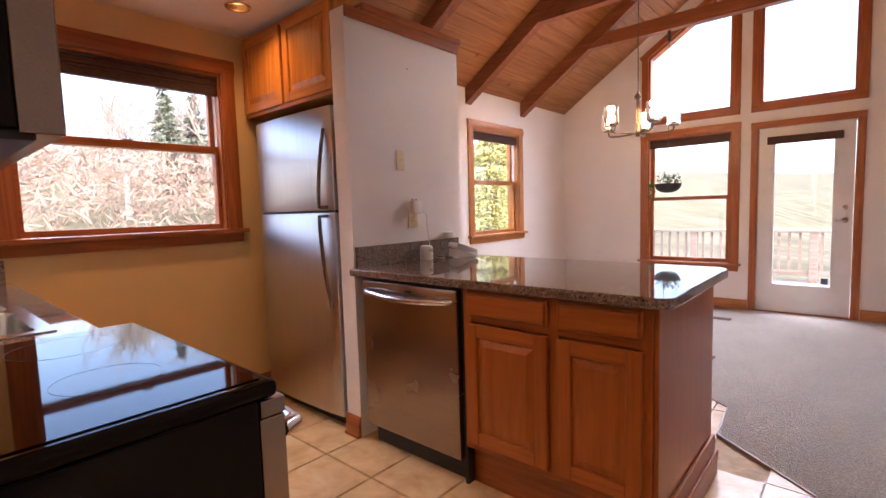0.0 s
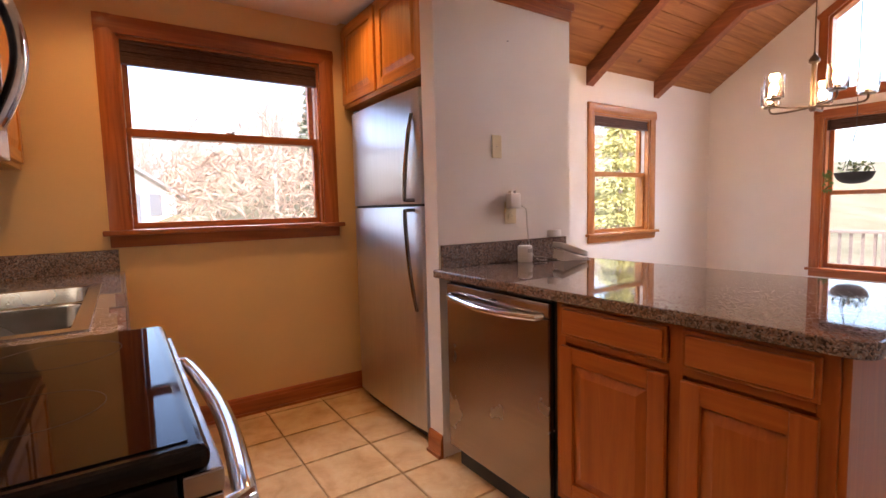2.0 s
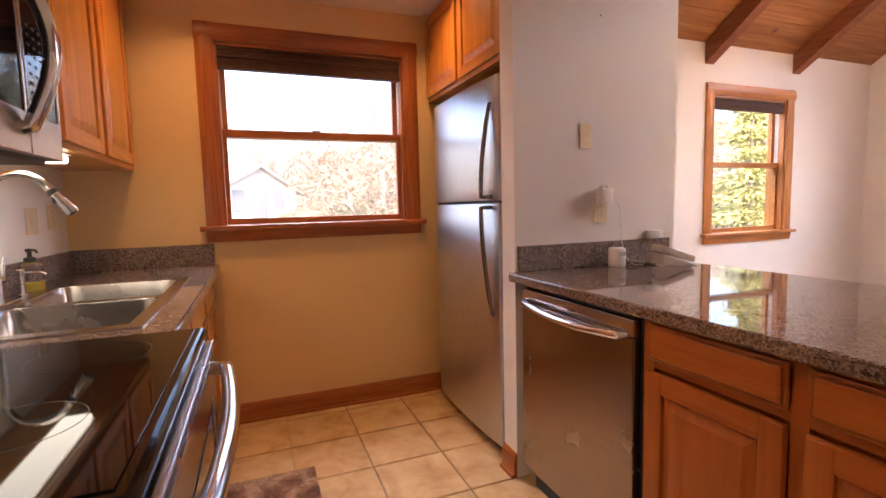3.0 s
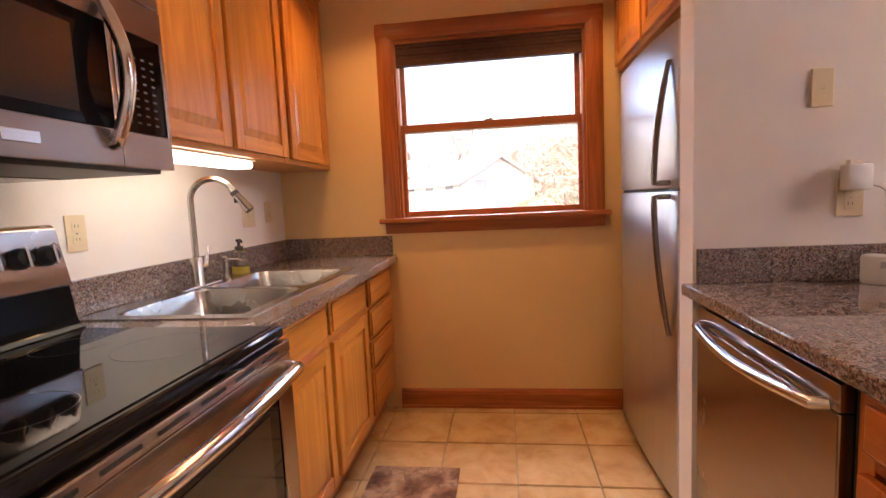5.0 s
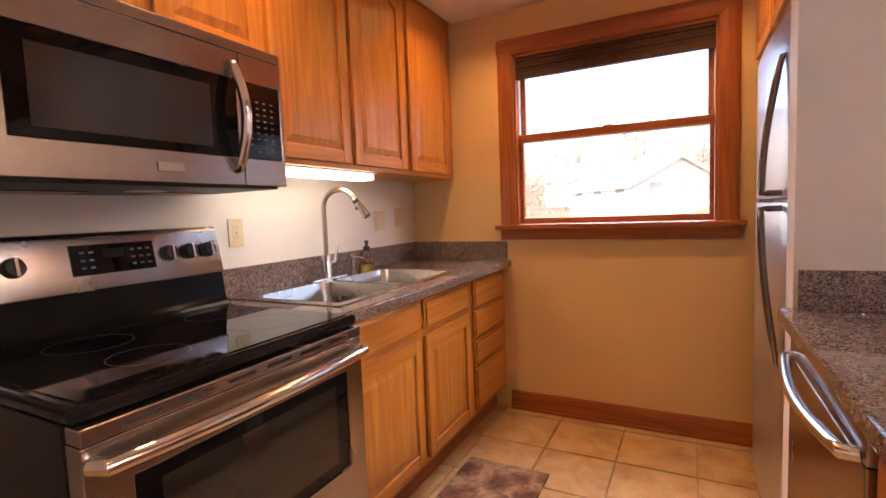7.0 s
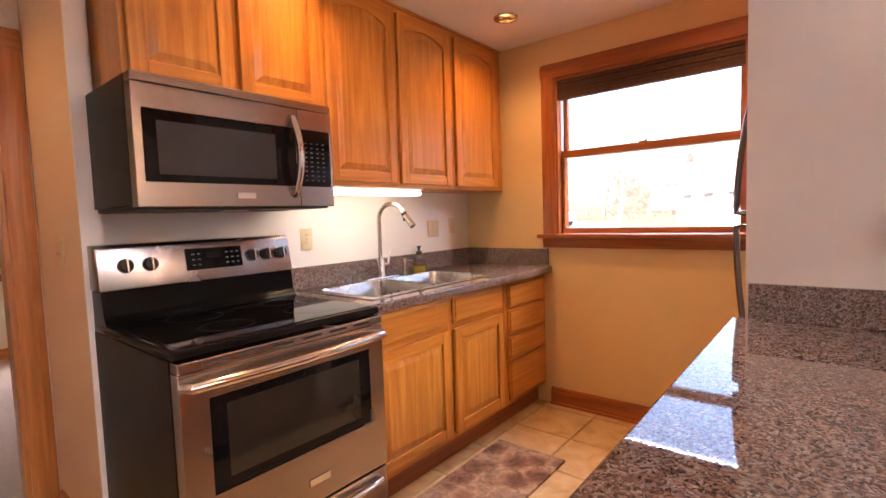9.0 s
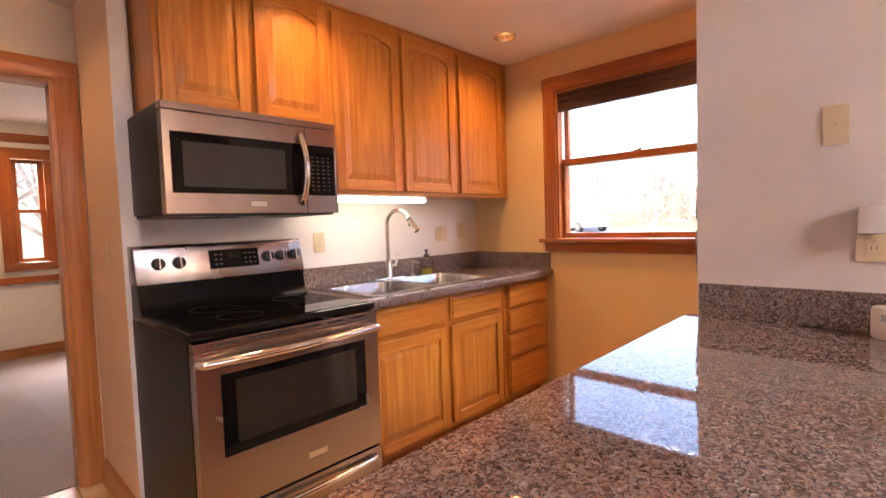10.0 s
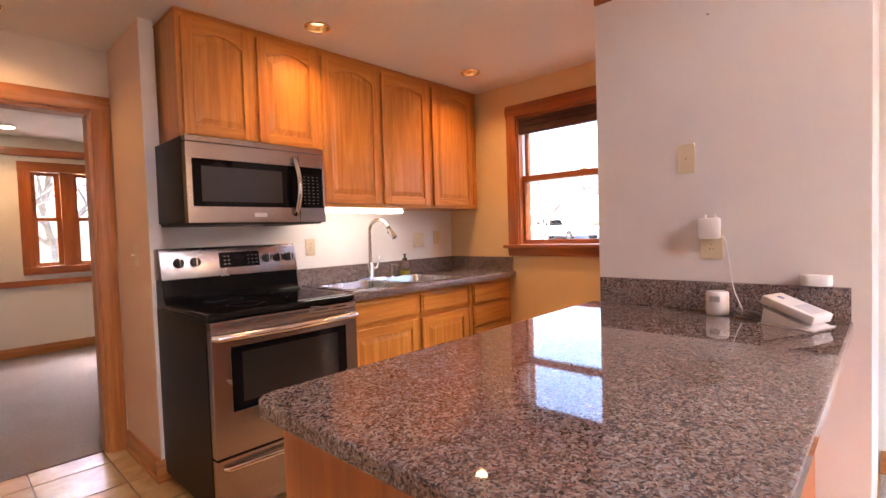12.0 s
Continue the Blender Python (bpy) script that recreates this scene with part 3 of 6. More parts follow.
def north_window():
    x0, x1, z0, z1 = NWIN
    w = thing("window_3", ((x0 + x1) / 2, NY, z0), "tall stained wood double-hung window with raised shade", "window", "", "structure")
    casing_y(w, x0, x1, z0, z1, NY, -1)
    part("sill", boxes(((x0 - 0.11, NY - 0.05, z0 - 0.026), (x1 + 0.11, NY + 0.1, z0)), bev=0.005), trim["x"], w)
    part("apron", boxes(((x0 - 0.085, NY - 0.018, z0 - 0.09), (x1 + 0.085, NY - 0.001, z0 - 0.027)), bev=0.004), trim["x"], w)
    for a, b in ((x0, x0 + 0.018), (x1 - 0.018, x1)):
        part("jamb", boxes(((a, NY + 0.001, z0), (b, NY + 0.158, z1))), trim["z"], w)
    part("head_jamb", boxes(((x0 + 0.018, NY + 0.001, z1 - 0.018), (x1 - 0.018, NY + 0.158, z1))), trim["x"], w)
    for kind, y, lo, hi in (("lower_sash", NY + 0.07, z0 + 0.002, 1.225), ("upper_sash", NY + 0.112, 1.185, z1 - 0.02)):
        a, b = x0 + 0.02, x1 - 0.02
        s = part(kind, ring("y", (a, b, lo, hi), (a + 0.035, b - 0.035, lo + 0.045, hi - 0.04), y - 0.018, y + 0.018, 0.003), trim["z"], w)
        pane("pane", (a + 0.035, y - 0.003, lo + 0.045), (b - 0.035, y + 0.003, hi - 0.04), s)
    part("raised_shade", boxes(*[((x0 + 0.012, NY + 0.012, z1 - 0.02 - k * 0.02 - 0.018), (x1 - 0.012, NY + 0.045 + (k % 2) * 0.006, z1 - 0.02 - k * 0.02)) for k in range(5)], bev=0.003), shade_cloth, w, "dark brown pleated shade drawn up")


north_window()


def gable_window(name, x0, x1):
    """A window whose head follows the roof slope."""
    z0 = 2.19
    za, zb = roof_z(x0) - 0.26, roof_z(min(x1, RIDGE)) - 0.26
    top = [(x1, roof_z(x1) - 0.26)] + ([(RIDGE, roof_z(RIDGE) - 0.26)] if x0 < RIDGE < x1 else []) + [(x0, za)]
    outline = [(x0, z0), (x1, z0), *top]
    w = thing(name, ((x0 + x1) / 2, NY, z0), "large fixed gable window in stained wood casing", "window", "", "structure")
    mid = Vector((sum(p[0] for p in outline) / len(outline), sum(p[1] for p in outline) / len(outline)))
    n = len(outline)
    for i in range(n):
        p, q = Vector(outline[i]), Vector(outline[(i + 1) % n])
        d = (q - p).normalized()
        out = Vector((d.y, -d.x))
        if out.dot((p + q) / 2 - mid) < 0:
            out = -out
        c = 0.075
        pts = [p - d * (c if abs(d.x) > 0.5 else 0.0), q + d * (c if abs(d.x) > 0.5 else 0.0), q + d * (c if abs(d.x) > 0.5 else 0.0) + out * c, p - d * (c if abs(d.x) > 0.5 else 0.0) + out * c]
        part("casing", prism([tuple(v) for v in pts], "y", NY - (0.022 if abs(d.x) > 0.5 else 0.018), NY - 0.001, 0.003), trim["x" if abs(d.x) > 0.5 else "z"], w)
        inn = [p, q, q - out * 0.03, p - out * 0.03]
        part("frame", prism([tuple(v) for v in inn], "y", NY + 0.002, NY + 0.12 + 0.002 * i), trim["x" if abs(d.x) > 0.5 else "z"], w)
    g = part("pane", prism(outline, "y", NY + 0.075, NY + 0.081), glass, w)
    g.visible_shadow = False


gable_window("window_4", -1.39, -0.47)
gable_window("window_5", -0.215, 0.60)


sticker_blue = plain("sticker_blue", (0.16, 0.20, 0.30), 0.5, vary=0.2, scale=40.0)


def glazed_door():
    x0, x1, z0, z1 = NDOOR
    d = thing("door_1", ((x0 + x1) / 2, NY, 0), "closed white exterior door with a full-height glass pane", "door", "", "structure")
    casing_y(d, x0, x1, 0.0, z1, NY, -1, 0.07)
    y0, y1 = NY + 0.02, NY + 0.064
    gx0, gx1, gz0, gz1 = -0.065, 0.432, 0.235, 1.76
    slab = part("slab", ring("y", (x0 + 0.004, x1 - 0.004, FLOOR + 0.016, z1 - 0.004), (gx0, gx1, gz0, gz1), y0, y1, 0.002), door_paint, d)
    part("glazing_bead", ring("y", (gx0 - 0.025, gx1 + 0.025, gz0 - 0.025, gz1 + 0.025), (gx0, gx1, gz0, gz1), y0 - 0.01, y0 - 0.001, 0.003), door_paint, slab)
    pane("pane", (gx0, y0 + 0.018, gz0), (gx1, y0 + 0.024, gz1), slab)
    part("sticker", boxes(((gx1 - 0.075, y0 + 0.0155, gz0 + 0.02), (gx1 - 0.015, y0 + 0.0175, gz0 + 0.085))), sticker_blue, slab, "small blue-grey sticker on the glass")
    part("raised_shade", boxes(((gx0 - 0.07, y0 - 0.045, gz1 - 0.01), (gx1 + 0.07, y0 - 0.011, gz1 + 0.07)), bev=0.006), shade_cloth, d, "brown shade rolled up at the top")
    for z, r in ((0.93, 0.028), (1.06, 0.024)):
        k = part("door_handle" if z < 1 else "deadbolt", tube([(0.535, y0 - 0.001, z), (0.535, y0 - 0.014, z), (0.535, y0 - 0.016, z)], [r, r, r * 0.8], 16), nickel, d)
    part("lever", tube([(0.535, y0 - 0.014, 0.93), (0.535, y0 - 0.05, 0.93), (0.52, y0 - 0.056, 0.93), (0.45, y0 - 0.056, 0.928)], 0.009, 10), nickel, d, smooth=True)
    part("threshold", boxes(((x0, NY - 0.01, FLOOR + 0.001), (x1, NY + 0.15, FLOOR + 0.015)), bev=0.003), trim["x"], d)


glazed_door()

doorway = thing("door_2", (0.4, -0.17, 0), "stained wood trimmed open doorway to the next room", "doorway", "", "structure")
casing_y(doorway, -0.005, 0.82, 0.0, 1.97, -0.17, 1, 0.092, stain=light_trim)
for a, b in ((-0.005, 0.013), (0.802, 0.82)):
    part("jamb", boxes(((a, -0.292, 0.0), (b, -0.171, 1.97))), light_trim["z"], doorway)
part("head_jamb", boxes(((0.013, -0.292, 1.952), (0.802, -0.171, 1.97))), light_trim["x"], doorway)


def bedroom_window():
    x0, x1, z0, z1 = BW
    y = -3.90
    w = thing("window_6", ((x0 + x1) / 2, y, z0), "pair of stained wood windows meeting at a post", "window", "", "structure")
    casing_y(w, x0, x1, z0, z1, y, 1, 0.11)
    part("sill", boxes(((x0 - 0.11, y + 0.001, z0 - 0.09), (x1 + 0.11, y + 0.022, z0)), bev=0.004), trim["x"], w)
    m = -0.45
    part("post", boxes(((m - 0.06, y - 0.11, z0), (m + 0.06, y - 0.01, z1)), bev=0.004), trim["z"], w)
    for a, b in ((x0, m - 0.06), (m + 0.06, x1)):
        r = (z0 + z1) / 2
        for kind, yy, lo, hi in (("lower_sash", y - 0.05, z0, r + 0.02), ("upper_sash", y - 0.09, r - 0.02, z1)):
            s = part(kind, ring("y", (a, b, lo, hi), (a + 0.05, b - 0.05, lo + 0.045, hi - 0.04), yy - 0.016, yy + 0.016, 0.003), trim["z"], w)
            pane("pane", (a + 0.05, yy - 0.003, lo + 0.045), (b - 0.05, yy + 0.003, hi - 0.04), s)


bedroom_window()


def board(name, a, b, axis, label):
    """A baseboard or rail of moulded section between two corners; its thickness grows from its wall."""
    return structure(name, boxes((a, b), bev=0.005), trim[axis], label, "trim")


def baseboard(name, x0, y0, x1, y1, nx, ny, h=0.115, stain=trim):
    """Along a wall foot from one corner to another; (nx, ny) points into the room."""
    axis = "x" if abs(x1 - x0) > abs(y1 - y0) else "y"
    prof = [(d, z + FLOOR) for d, z in ((0.0, 0.0), (0.016, 0.0), (0.016, h * 0.72), (0.013, h * 0.78), (0.012, h * 0.9), (0.006, h), (0.0, h))]
    if axis == "x":
        bm = prism([(y0 + ny * d, z) for d, z in prof], "x", x0, x1)
    else:
        bm = prism([(x0 + nx * d, z) for d, z in prof], "y", y0, y1)
    bm2 = boxes()
    if axis == "x":
        box(bm2, (x0, y0 + ny * 0.0165, FLOOR), (x1, y0 + ny * 0.028, FLOOR + 0.016))
    else:
        box(bm2, (x0 + nx * 0.0165, y0, FLOOR), (x0 + nx * 0.028, y1, FLOOR + 0.016))
    return structure(name, join(bm, bm2), stain[axis], "stained wood baseboard with a small shoe moulding", "baseboard")


baseboard("baseboard_window", WX, 1.075, WX, 3.14, 1, 0)
baseboard("baseboard_return", -0.105, -0.15, -0.105, 0.469, 1, 0, stain=light_trim)
baseboard("baseboard_stub", -0.172, 0.47, -0.077, 0.47, 0, 1, stain=light_trim)
baseboard("baseboard_pier", -1.50, 2.335, -1.385, 2.335, 0, -1)
baseboard("baseboard_west", WX, 3.26, WX, NY - 0.001, 1, 0, stain=light_trim)
baseboard("baseboard_north_a", WX + 0.03, NY, -0.29, NY, 0, -1, stain=light_trim)
baseboard("baseboard_north_b", 0.675, NY, EX, NY, 0, -1, stain=light_trim)
baseboard("baseboard_bedroom", -2.0, -3.90, EX, -3.90, 0, 1, stain=light_trim)
board("trim_partition_cap", (-1.50, 2.45, 2.225), (-1.362, 3.272, 2.265), "y", "stained wood cap along the partition's top")
board("trim_partition_bed", (-1.384, 2.336, 2.165), (-1.368, 3.252, 2.224), "y", "stained wood moulding under the partition's cap")
board("trim_chair_rail", (-2.0, -3.899, 0.71), (EX, -3.878, 0.78), "x", "stained wood chair rail of the next room")
board("trim_picture_rail", (-2.0, -3.899, 2.20), (EX, -3.875, 2.29), "x", "stained wood rail near the next room's ceiling")


# ---- kitchen cabinets ----
def raised_panel_door(parent, x0, x1, z0, z1, yf, s, arch=0.0, name="door"):
    """A framed door in a plane of constant y; yf is its back, s the way it faces."""
    fw, t = 0.055, 0.02
    ya, yb = yf, yf + s * t
    zi = z1 - fw
    n = 10
    lower = [(x0 + fw + (x1 - x0 - 2 * fw) * k / n, zi - arch + arch * math.sin(math.pi * k / n) ** 0.8) for k in range(n + 1)]
    # the panel: a low field, a sloped shoulder and a raised middle
    def ring(ins, y):
        top = [(x0 + fw + ins + (x1 - x0 - 2 * fw - 2 * ins) * k / n, zi - arch - ins + (arch * math.sin(math.pi * k / n) ** 0.8)) for k in range(n + 1)]
        return [(x0 + fw + ins, y, z0 + fw + ins), (x1 - fw - ins, y, z0 + fw + ins)] + [(px, y, pz) for px, pz in reversed(top)]
    bm = bmesh.new()
    rings = [[bm.verts.new(p) for p in ring(i, y)] for i, y in ((0.0, ya + s * 0.009), (0.006, ya + s * 0.009), (0.036, ya + s * 0.018), (0.042, ya + s * 0.018))]
    m = len(rings[0])
    for a, b in zip(rings, rings[1:]):
        for k in range(m):
            bm.faces.new((a[k], a[(k + 1) % m], b[(k + 1) % m], b[k]))
    bm.faces.new(rings[-1])
    bmesh.ops.recalc_face_normals(bm, faces=bm.faces)
    if (bm.faces[-1:] or [None])[0] is not None and bm.faces[:][-1].normal.y * s < 0:
        bmesh.ops.reverse_faces(bm, faces=bm.faces)
    d = part(name, bm, oak["z"], parent)
    for a, b in ((x0, x0 + fw), (x1 - fw, x1)):
        part("stile", boxes(((a, ya, z0), (b, yb, z1)), bev=0.004), oak["z"], d)
    part("rail", prism([*lower, (x1 - fw, z1), (x0 + fw, z1)], "y", min(ya, yb + s * -0.001), max(ya, yb + s * -0.001)), oak["x"], d)
    part("rail", boxes(((x0 + fw, ya, z0), (x1 - fw, yb - s * 0.001, z0 + fw)), bev=0.003), oak["x"], d)
    return d


def drawer_front(parent, x0, x1, z0, z1, yf, s):
    bm = boxes(((x0, yf, z0), (x1, yf + s * 0.012, z1)))
    b2 = boxes(((x0 + 0.010, yf + s * 0.0125, z0 + 0.010), (x1 - 0.010, yf + s * 0.02, z1 - 0.010)), bev=0.006)
    bmesh.ops.bevel(bm, geom=list(bm.edges), offset=0.004, segments=2, affect="EDGES", profile=0.5)
    return part("drawer_front", join(bm, b2), oak["x"], parent)


def cabinet_body(parent, x0, x1, y0, y1, z0, z1, stiles, s, rails=(), top=None):
    """Carcass with a face frame on the side s: stiles at the given x, rails at the given z."""
    front = y1 if s > 0 else y0
    ya, yb = (y0, y1 - 0.02) if s > 0 else (y0 + 0.02, y1)
    part("body", boxes(((x0, ya, z0), (x1, yb, top or z1)), bev=0.002), oak["z"], parent)
    for c in stiles:
        part("face_stile", boxes(((c - 0.02, front, z0), (c + 0.02, front - s * 0.0195, z1)), bev=0.002), oak["z"], parent)
    for z, h in rails:
        part("face_rail", boxes(((x0 + 0.04, front - s * 0.0005, z), (x1 - 0.04, front - s * 0.019, z + h)), bev=0.002), oak["x"], parent)


def wall_cabinet(x0, x1, z0, z1, doors, label, y1=0.715, y0=0.402, s=1, arch=0.045, group="wall cabinets over the sink"):
    c = thing("wall_cabinet", ((x0 + x1) / 2, y0 if s > 0 else y1, z0), label, "cabinet", group)
    mids = [(doors[i][1] + doors[i + 1][0]) / 2 for i in range(len(doors) - 1)] if doors[0][0] < doors[-1][0] or len(doors) == 1 else [(doors[i][0] + doors[i + 1][1]) / 2 for i in range(len(doors) - 1)]
    cabinet_body(c, x0, x1, y0, y1, z0, z1, [x0 + 0.02, x1 - 0.02, *mids], s, [(z0, 0.035), (z1 - 0.04, 0.04)])
    for a, b in doors:
        raised_panel_door(c, a, b, z0 + 0.022, z1 - 0.03, (y1 if s > 0 else y0) + s * 0.001, s, arch)
    return c


UT = CZ - 0.012
wall_cabinet(-0.995, -0.195, 1.70, UT, [(-0.985, -0.605), (-0.575, -0.215)], "honey oak wall cabinet with two arched doors over the microwave")
wall_cabinet(-1.965, -0.997, 1.375, UT, [(-1.935, -1.492), (-1.462, -1.015)], "honey oak wall cabinet with two arched raised-panel doors")
wall_cabinet(-2.527, -1.967, 1.375, UT, [(-2.45, -1.985)], "honey oak wall cabinet with one arched door beside the window wall")
structure("trim_cabinet_crown", boxes(((-2.527, 0.402, UT), (-0.19, 0.73, CZ - 0.001)), bev=0.004), oak["x"], "thin oak strip along the cabinet tops", "trim")
wall_cabinet(-2.527, -1.503, 1.81, UT, [(-2.505, -2.035), (-2.005, -1.525)], "honey oak wall cabinet with two doors above the fridge", y0=2.37, y1=3.0, s=-1, arch=0.0, group="")

# base cabinets under the sink
CT0, CT1 = 0.820, 0.858
base = thing("base_cabinet", (-1.47, 0.41, 0), "honey oak sink base cabinet with two doors and false drawers", "cabinet", "base cabinets under the sink")
cabinet_body(base, -2.0, -0.90, 0.405, 1.035, 0.05, CT0 - 0.002, [-1.975, -1.482, -0.92], 1, [(0.05, 0.04), (0.625, 0.04), (0.785, 0.033)], top=0.655)
part("toe_kick", boxes(((-2.0, 0.41, 0.0), (-0.905, 0.97, 0.0495))), trim["x"], base)
for a, b in ((-1.462, -0.932), (-1.968, -1.503)):
    raised_panel_door(base, a, b, 0.08, 0.632, 1.036, 1)
    drawer_front(base, a, b, 0.66, 0.795, 1.036, 1)
base = thing("base_cabinet", (-2.27, 0.41, 0), "honey oak drawer base cabinet with four drawers", "cabinet", "base cabinets under the sink")
cabinet_body(base, -2.527, -2.002, 0.405, 1.035, 0.05, CT0 - 0.002, [-2.505, -2.022], 1, [(0.05, 0.03), (0.295, 0.03), (0.46, 0.03), (0.622, 0.03), (0.785, 0.033)])
part("toe_kick", boxes(((-2.527, 0.41, 0.0), (-2.002, 0.97, 0.0495))), trim["x"], base)
for z0, z1 in ((0.08, 0.312), (0.328, 0.468), (0.484, 0.632), (0.648, 0.795)):
    drawer_front(base, -2.49, -2.035, z0, z1, 1.036, 1)

# worktop with the sink cut out of it
SX0, SX1, SYA, SYB = -1.955, -1.02, 0.485, 0.985
top = thing("sink_countertop", (-1.74, 0.74, CT0), "polished grey-brown speckled granite worktop round the sink", "countertop")
part("slab", ring("z", (WX + 0.002, -0.896, 0.402, 1.085), (SX0, SX1, SYA, SYB), CT0, CT1), granite, top)
part("front_edge", boxes(((WX + 0.002, 1.0852, CT0 - 0.004), (-0.896, 1.093, CT1 - 0.003)), bev=0.004), granite, top)
part("backsplash", boxes(((WX + 0.022, 0.402, CT1), (-0.896, 0.421, 0.972)), bev=0.002), granite, top)
part("side_splash", boxes(((WX + 0.002, 0.402, CT1), (WX + 0.021, 1.07, 0.972)), bev=0.002), granite, top)

# double sink
sink = thing("kitchen_sink", (-1.49, 0.73, CT1), "double-bowl stainless steel drop-in sink", "sink")


def sink_mesh():
    bm = bmesh.new()
    t = CT1 + 0.004
    xs = [SX0 - 0.025, SX0 + 0.02, (SX0 + SX1) / 2 - 0.018, (SX0 + SX1) / 2 + 0.018, SX1 - 0.02, SX1 + 0.025]
    ys = [SYA - 0.045, SYA + 0.055, SYB - 0.02, SYB + 0.02]
    for i in range(5):
        for j in range(3):
            if j == 1 and i in (1, 3):
                continue
            bm.faces.new([bm.verts.new(p) for p in ((xs[i], ys[j], t), (xs[i + 1], ys[j], t), (xs[i + 1], ys[j + 1], t), (xs[i], ys[j + 1], t))])
    ob = [(xs[0], ys[0]), (xs[5], ys[0]), (xs[5], ys[3]), (xs[0], ys[3])]
    for k in range(4):
        a, b = ob[k], ob[(k + 1) % 4]
        bm.faces.new([bm.verts.new(p) for p in ((*a, t), (*a, CT1 + 0.0005), (*b, CT1 + 0.0005), (*b, t))])
    bmesh.ops.remove_doubles(bm, verts=bm.verts, dist=1e-5)
    return bm, xs, ys, t


sink_steel = steel_mat("satin_sink_steel", (0.46, 0.43, 0.39), 0.26, "x")
rim, sxs, sys_, st = sink_mesh()
part("rim", rim, steel_mat("sink_rim_steel", (0.52, 0.49, 0.44), 0.2, "x"), sink)


def bowl(x0, x1, y0, y1, z1, depth):
    """A rounded pressed bowl, open at its top."""
    bm = bmesh.new()
    rows = []
    n = 28
    for ins, z in ((0.0, z1), (0.004, z1 - 0.006), (0.012, z1 - depth + 0.04), (0.022, z1 - depth + 0.012), (0.05, z1 - depth), (0.12, z1 - depth - 0.002)):
        cx, cy, hx, hy = (x0 + x1) / 2, (y0 + y1) / 2, (x1 - x0) / 2 - ins, (y1 - y0) / 2 - ins
        rows.append([bm.verts.new((cx + hx * math.copysign(abs(math.cos(a)) ** 0.22, math.cos(a)), cy + hy * math.copysign(abs(math.sin(a)) ** 0.22, math.sin(a)), z)) for a in [math.tau * (k + 0.5) / n for k in range(n)]])
    for a, b in zip(rows, rows[1:]):
        for k in range(n):
            bm.faces.new((a[k], b[k], b[(k + 1) % n], a[(k + 1) % n]))
    bm.faces.new(rows[-1][::-1])
    bmesh.ops.recalc_face_normals(bm, faces=bm.faces)
    return bm


for a, b in ((1, 2), (3, 4)):
    bw = part("bowl", bowl(sxs[a] - 0.003, sxs[b] + 0.003, sys_[1] - 0.003, sys_[2] + 0.003, st - 0.0005, 0.19), sink_steel, sink, smooth=True)
    part("drain", lathe([(0.044, 0.0), (0.044, 0.004), (0.034, 0.005), (0.03, 0.002), (0.008, 0.002), (0.006, 0.008)], (sxs[a] + sxs[b]) / 2, (sys_[1] + sys_[2]) / 2, st - 0.192), chrome, bw, smooth=True)


# pull-down faucet
fx, fy, fz = -1.53, 0.492, CT1 + 0.0045
fau = thing("faucet", (fx, fy, fz), "brushed nickel gooseneck pull-down kitchen faucet", "faucet")
part("base_plate", boxes(((fx - 0.125, fy - 0.028, fz), (fx + 0.125, fy + 0.028, fz + 0.008)), bev=0.004), nickel, fau)
part("body", lathe([(0.027, 0.008), (0.026, 0.02), (0.024, 0.024), (0.024, 0.11), (0.021, 0.118), (0.014, 0.122)], fx, fy, fz), nickel, fau, smooth=True)
neck = [(fx, fy, fz + 0.12), (fx, fy, fz + 0.345)]
R = 0.085
for k in range(1, 14):
    a = math.pi * k / 13 * 0.83
    neck.append((fx - 0.25 * R * (1 - math.cos(a)), fy + 0.97 * R * (1 - math.cos(a)), fz + 0.345 + R * math.sin(a)))
part("neck", tube(neck, 0.0125, 14), nickel, fau, smooth=True)
ex, ey, ez = neck[-1]
d_ = (Vector(neck[-1]) - Vector(neck[-2])).normalized()
p0 = Vector(neck[-1])
spray = part("spray_head", tube([p0, p0 + d_ * 0.012, p0 + d_ * 0.05, p0 + d_ * 0.085, p0 + d_ * 0.11], [0.0135, 0.0155, 0.0165, 0.019, 0.0205], 14), nickel, fau, smooth=True)
part("spray_band", tube([p0 + d_ * 0.014, p0 + d_ * 0.03], [0.0163, 0.0168], 14), black_plastic, spray, "black rubber band")
part("spray_button", boxes(((ex - 0.008, ey + 0.012, ez - 0.058), (ex + 0.008, ey + 0.024, ez - 0.02)), bev=0.003), black_plastic, spray, "black spray button")
part("nozzle", tube([p0 + d_ * 0.109, p0 + d_ * 0.114], [0.0165, 0.016], 14), black_plastic, spray, "black rubber nozzle")
part("lever", tube([(fx - 0.02, fy, fz + 0.075), (fx - 0.055, fy, fz + 0.077), (fx - 0.062, fy, fz + 0.085), (fx - 0.085, fy, fz + 0.155)], [0.015, 0.014, 0.010, 0.006], 12), nickel, fau, smooth=True)

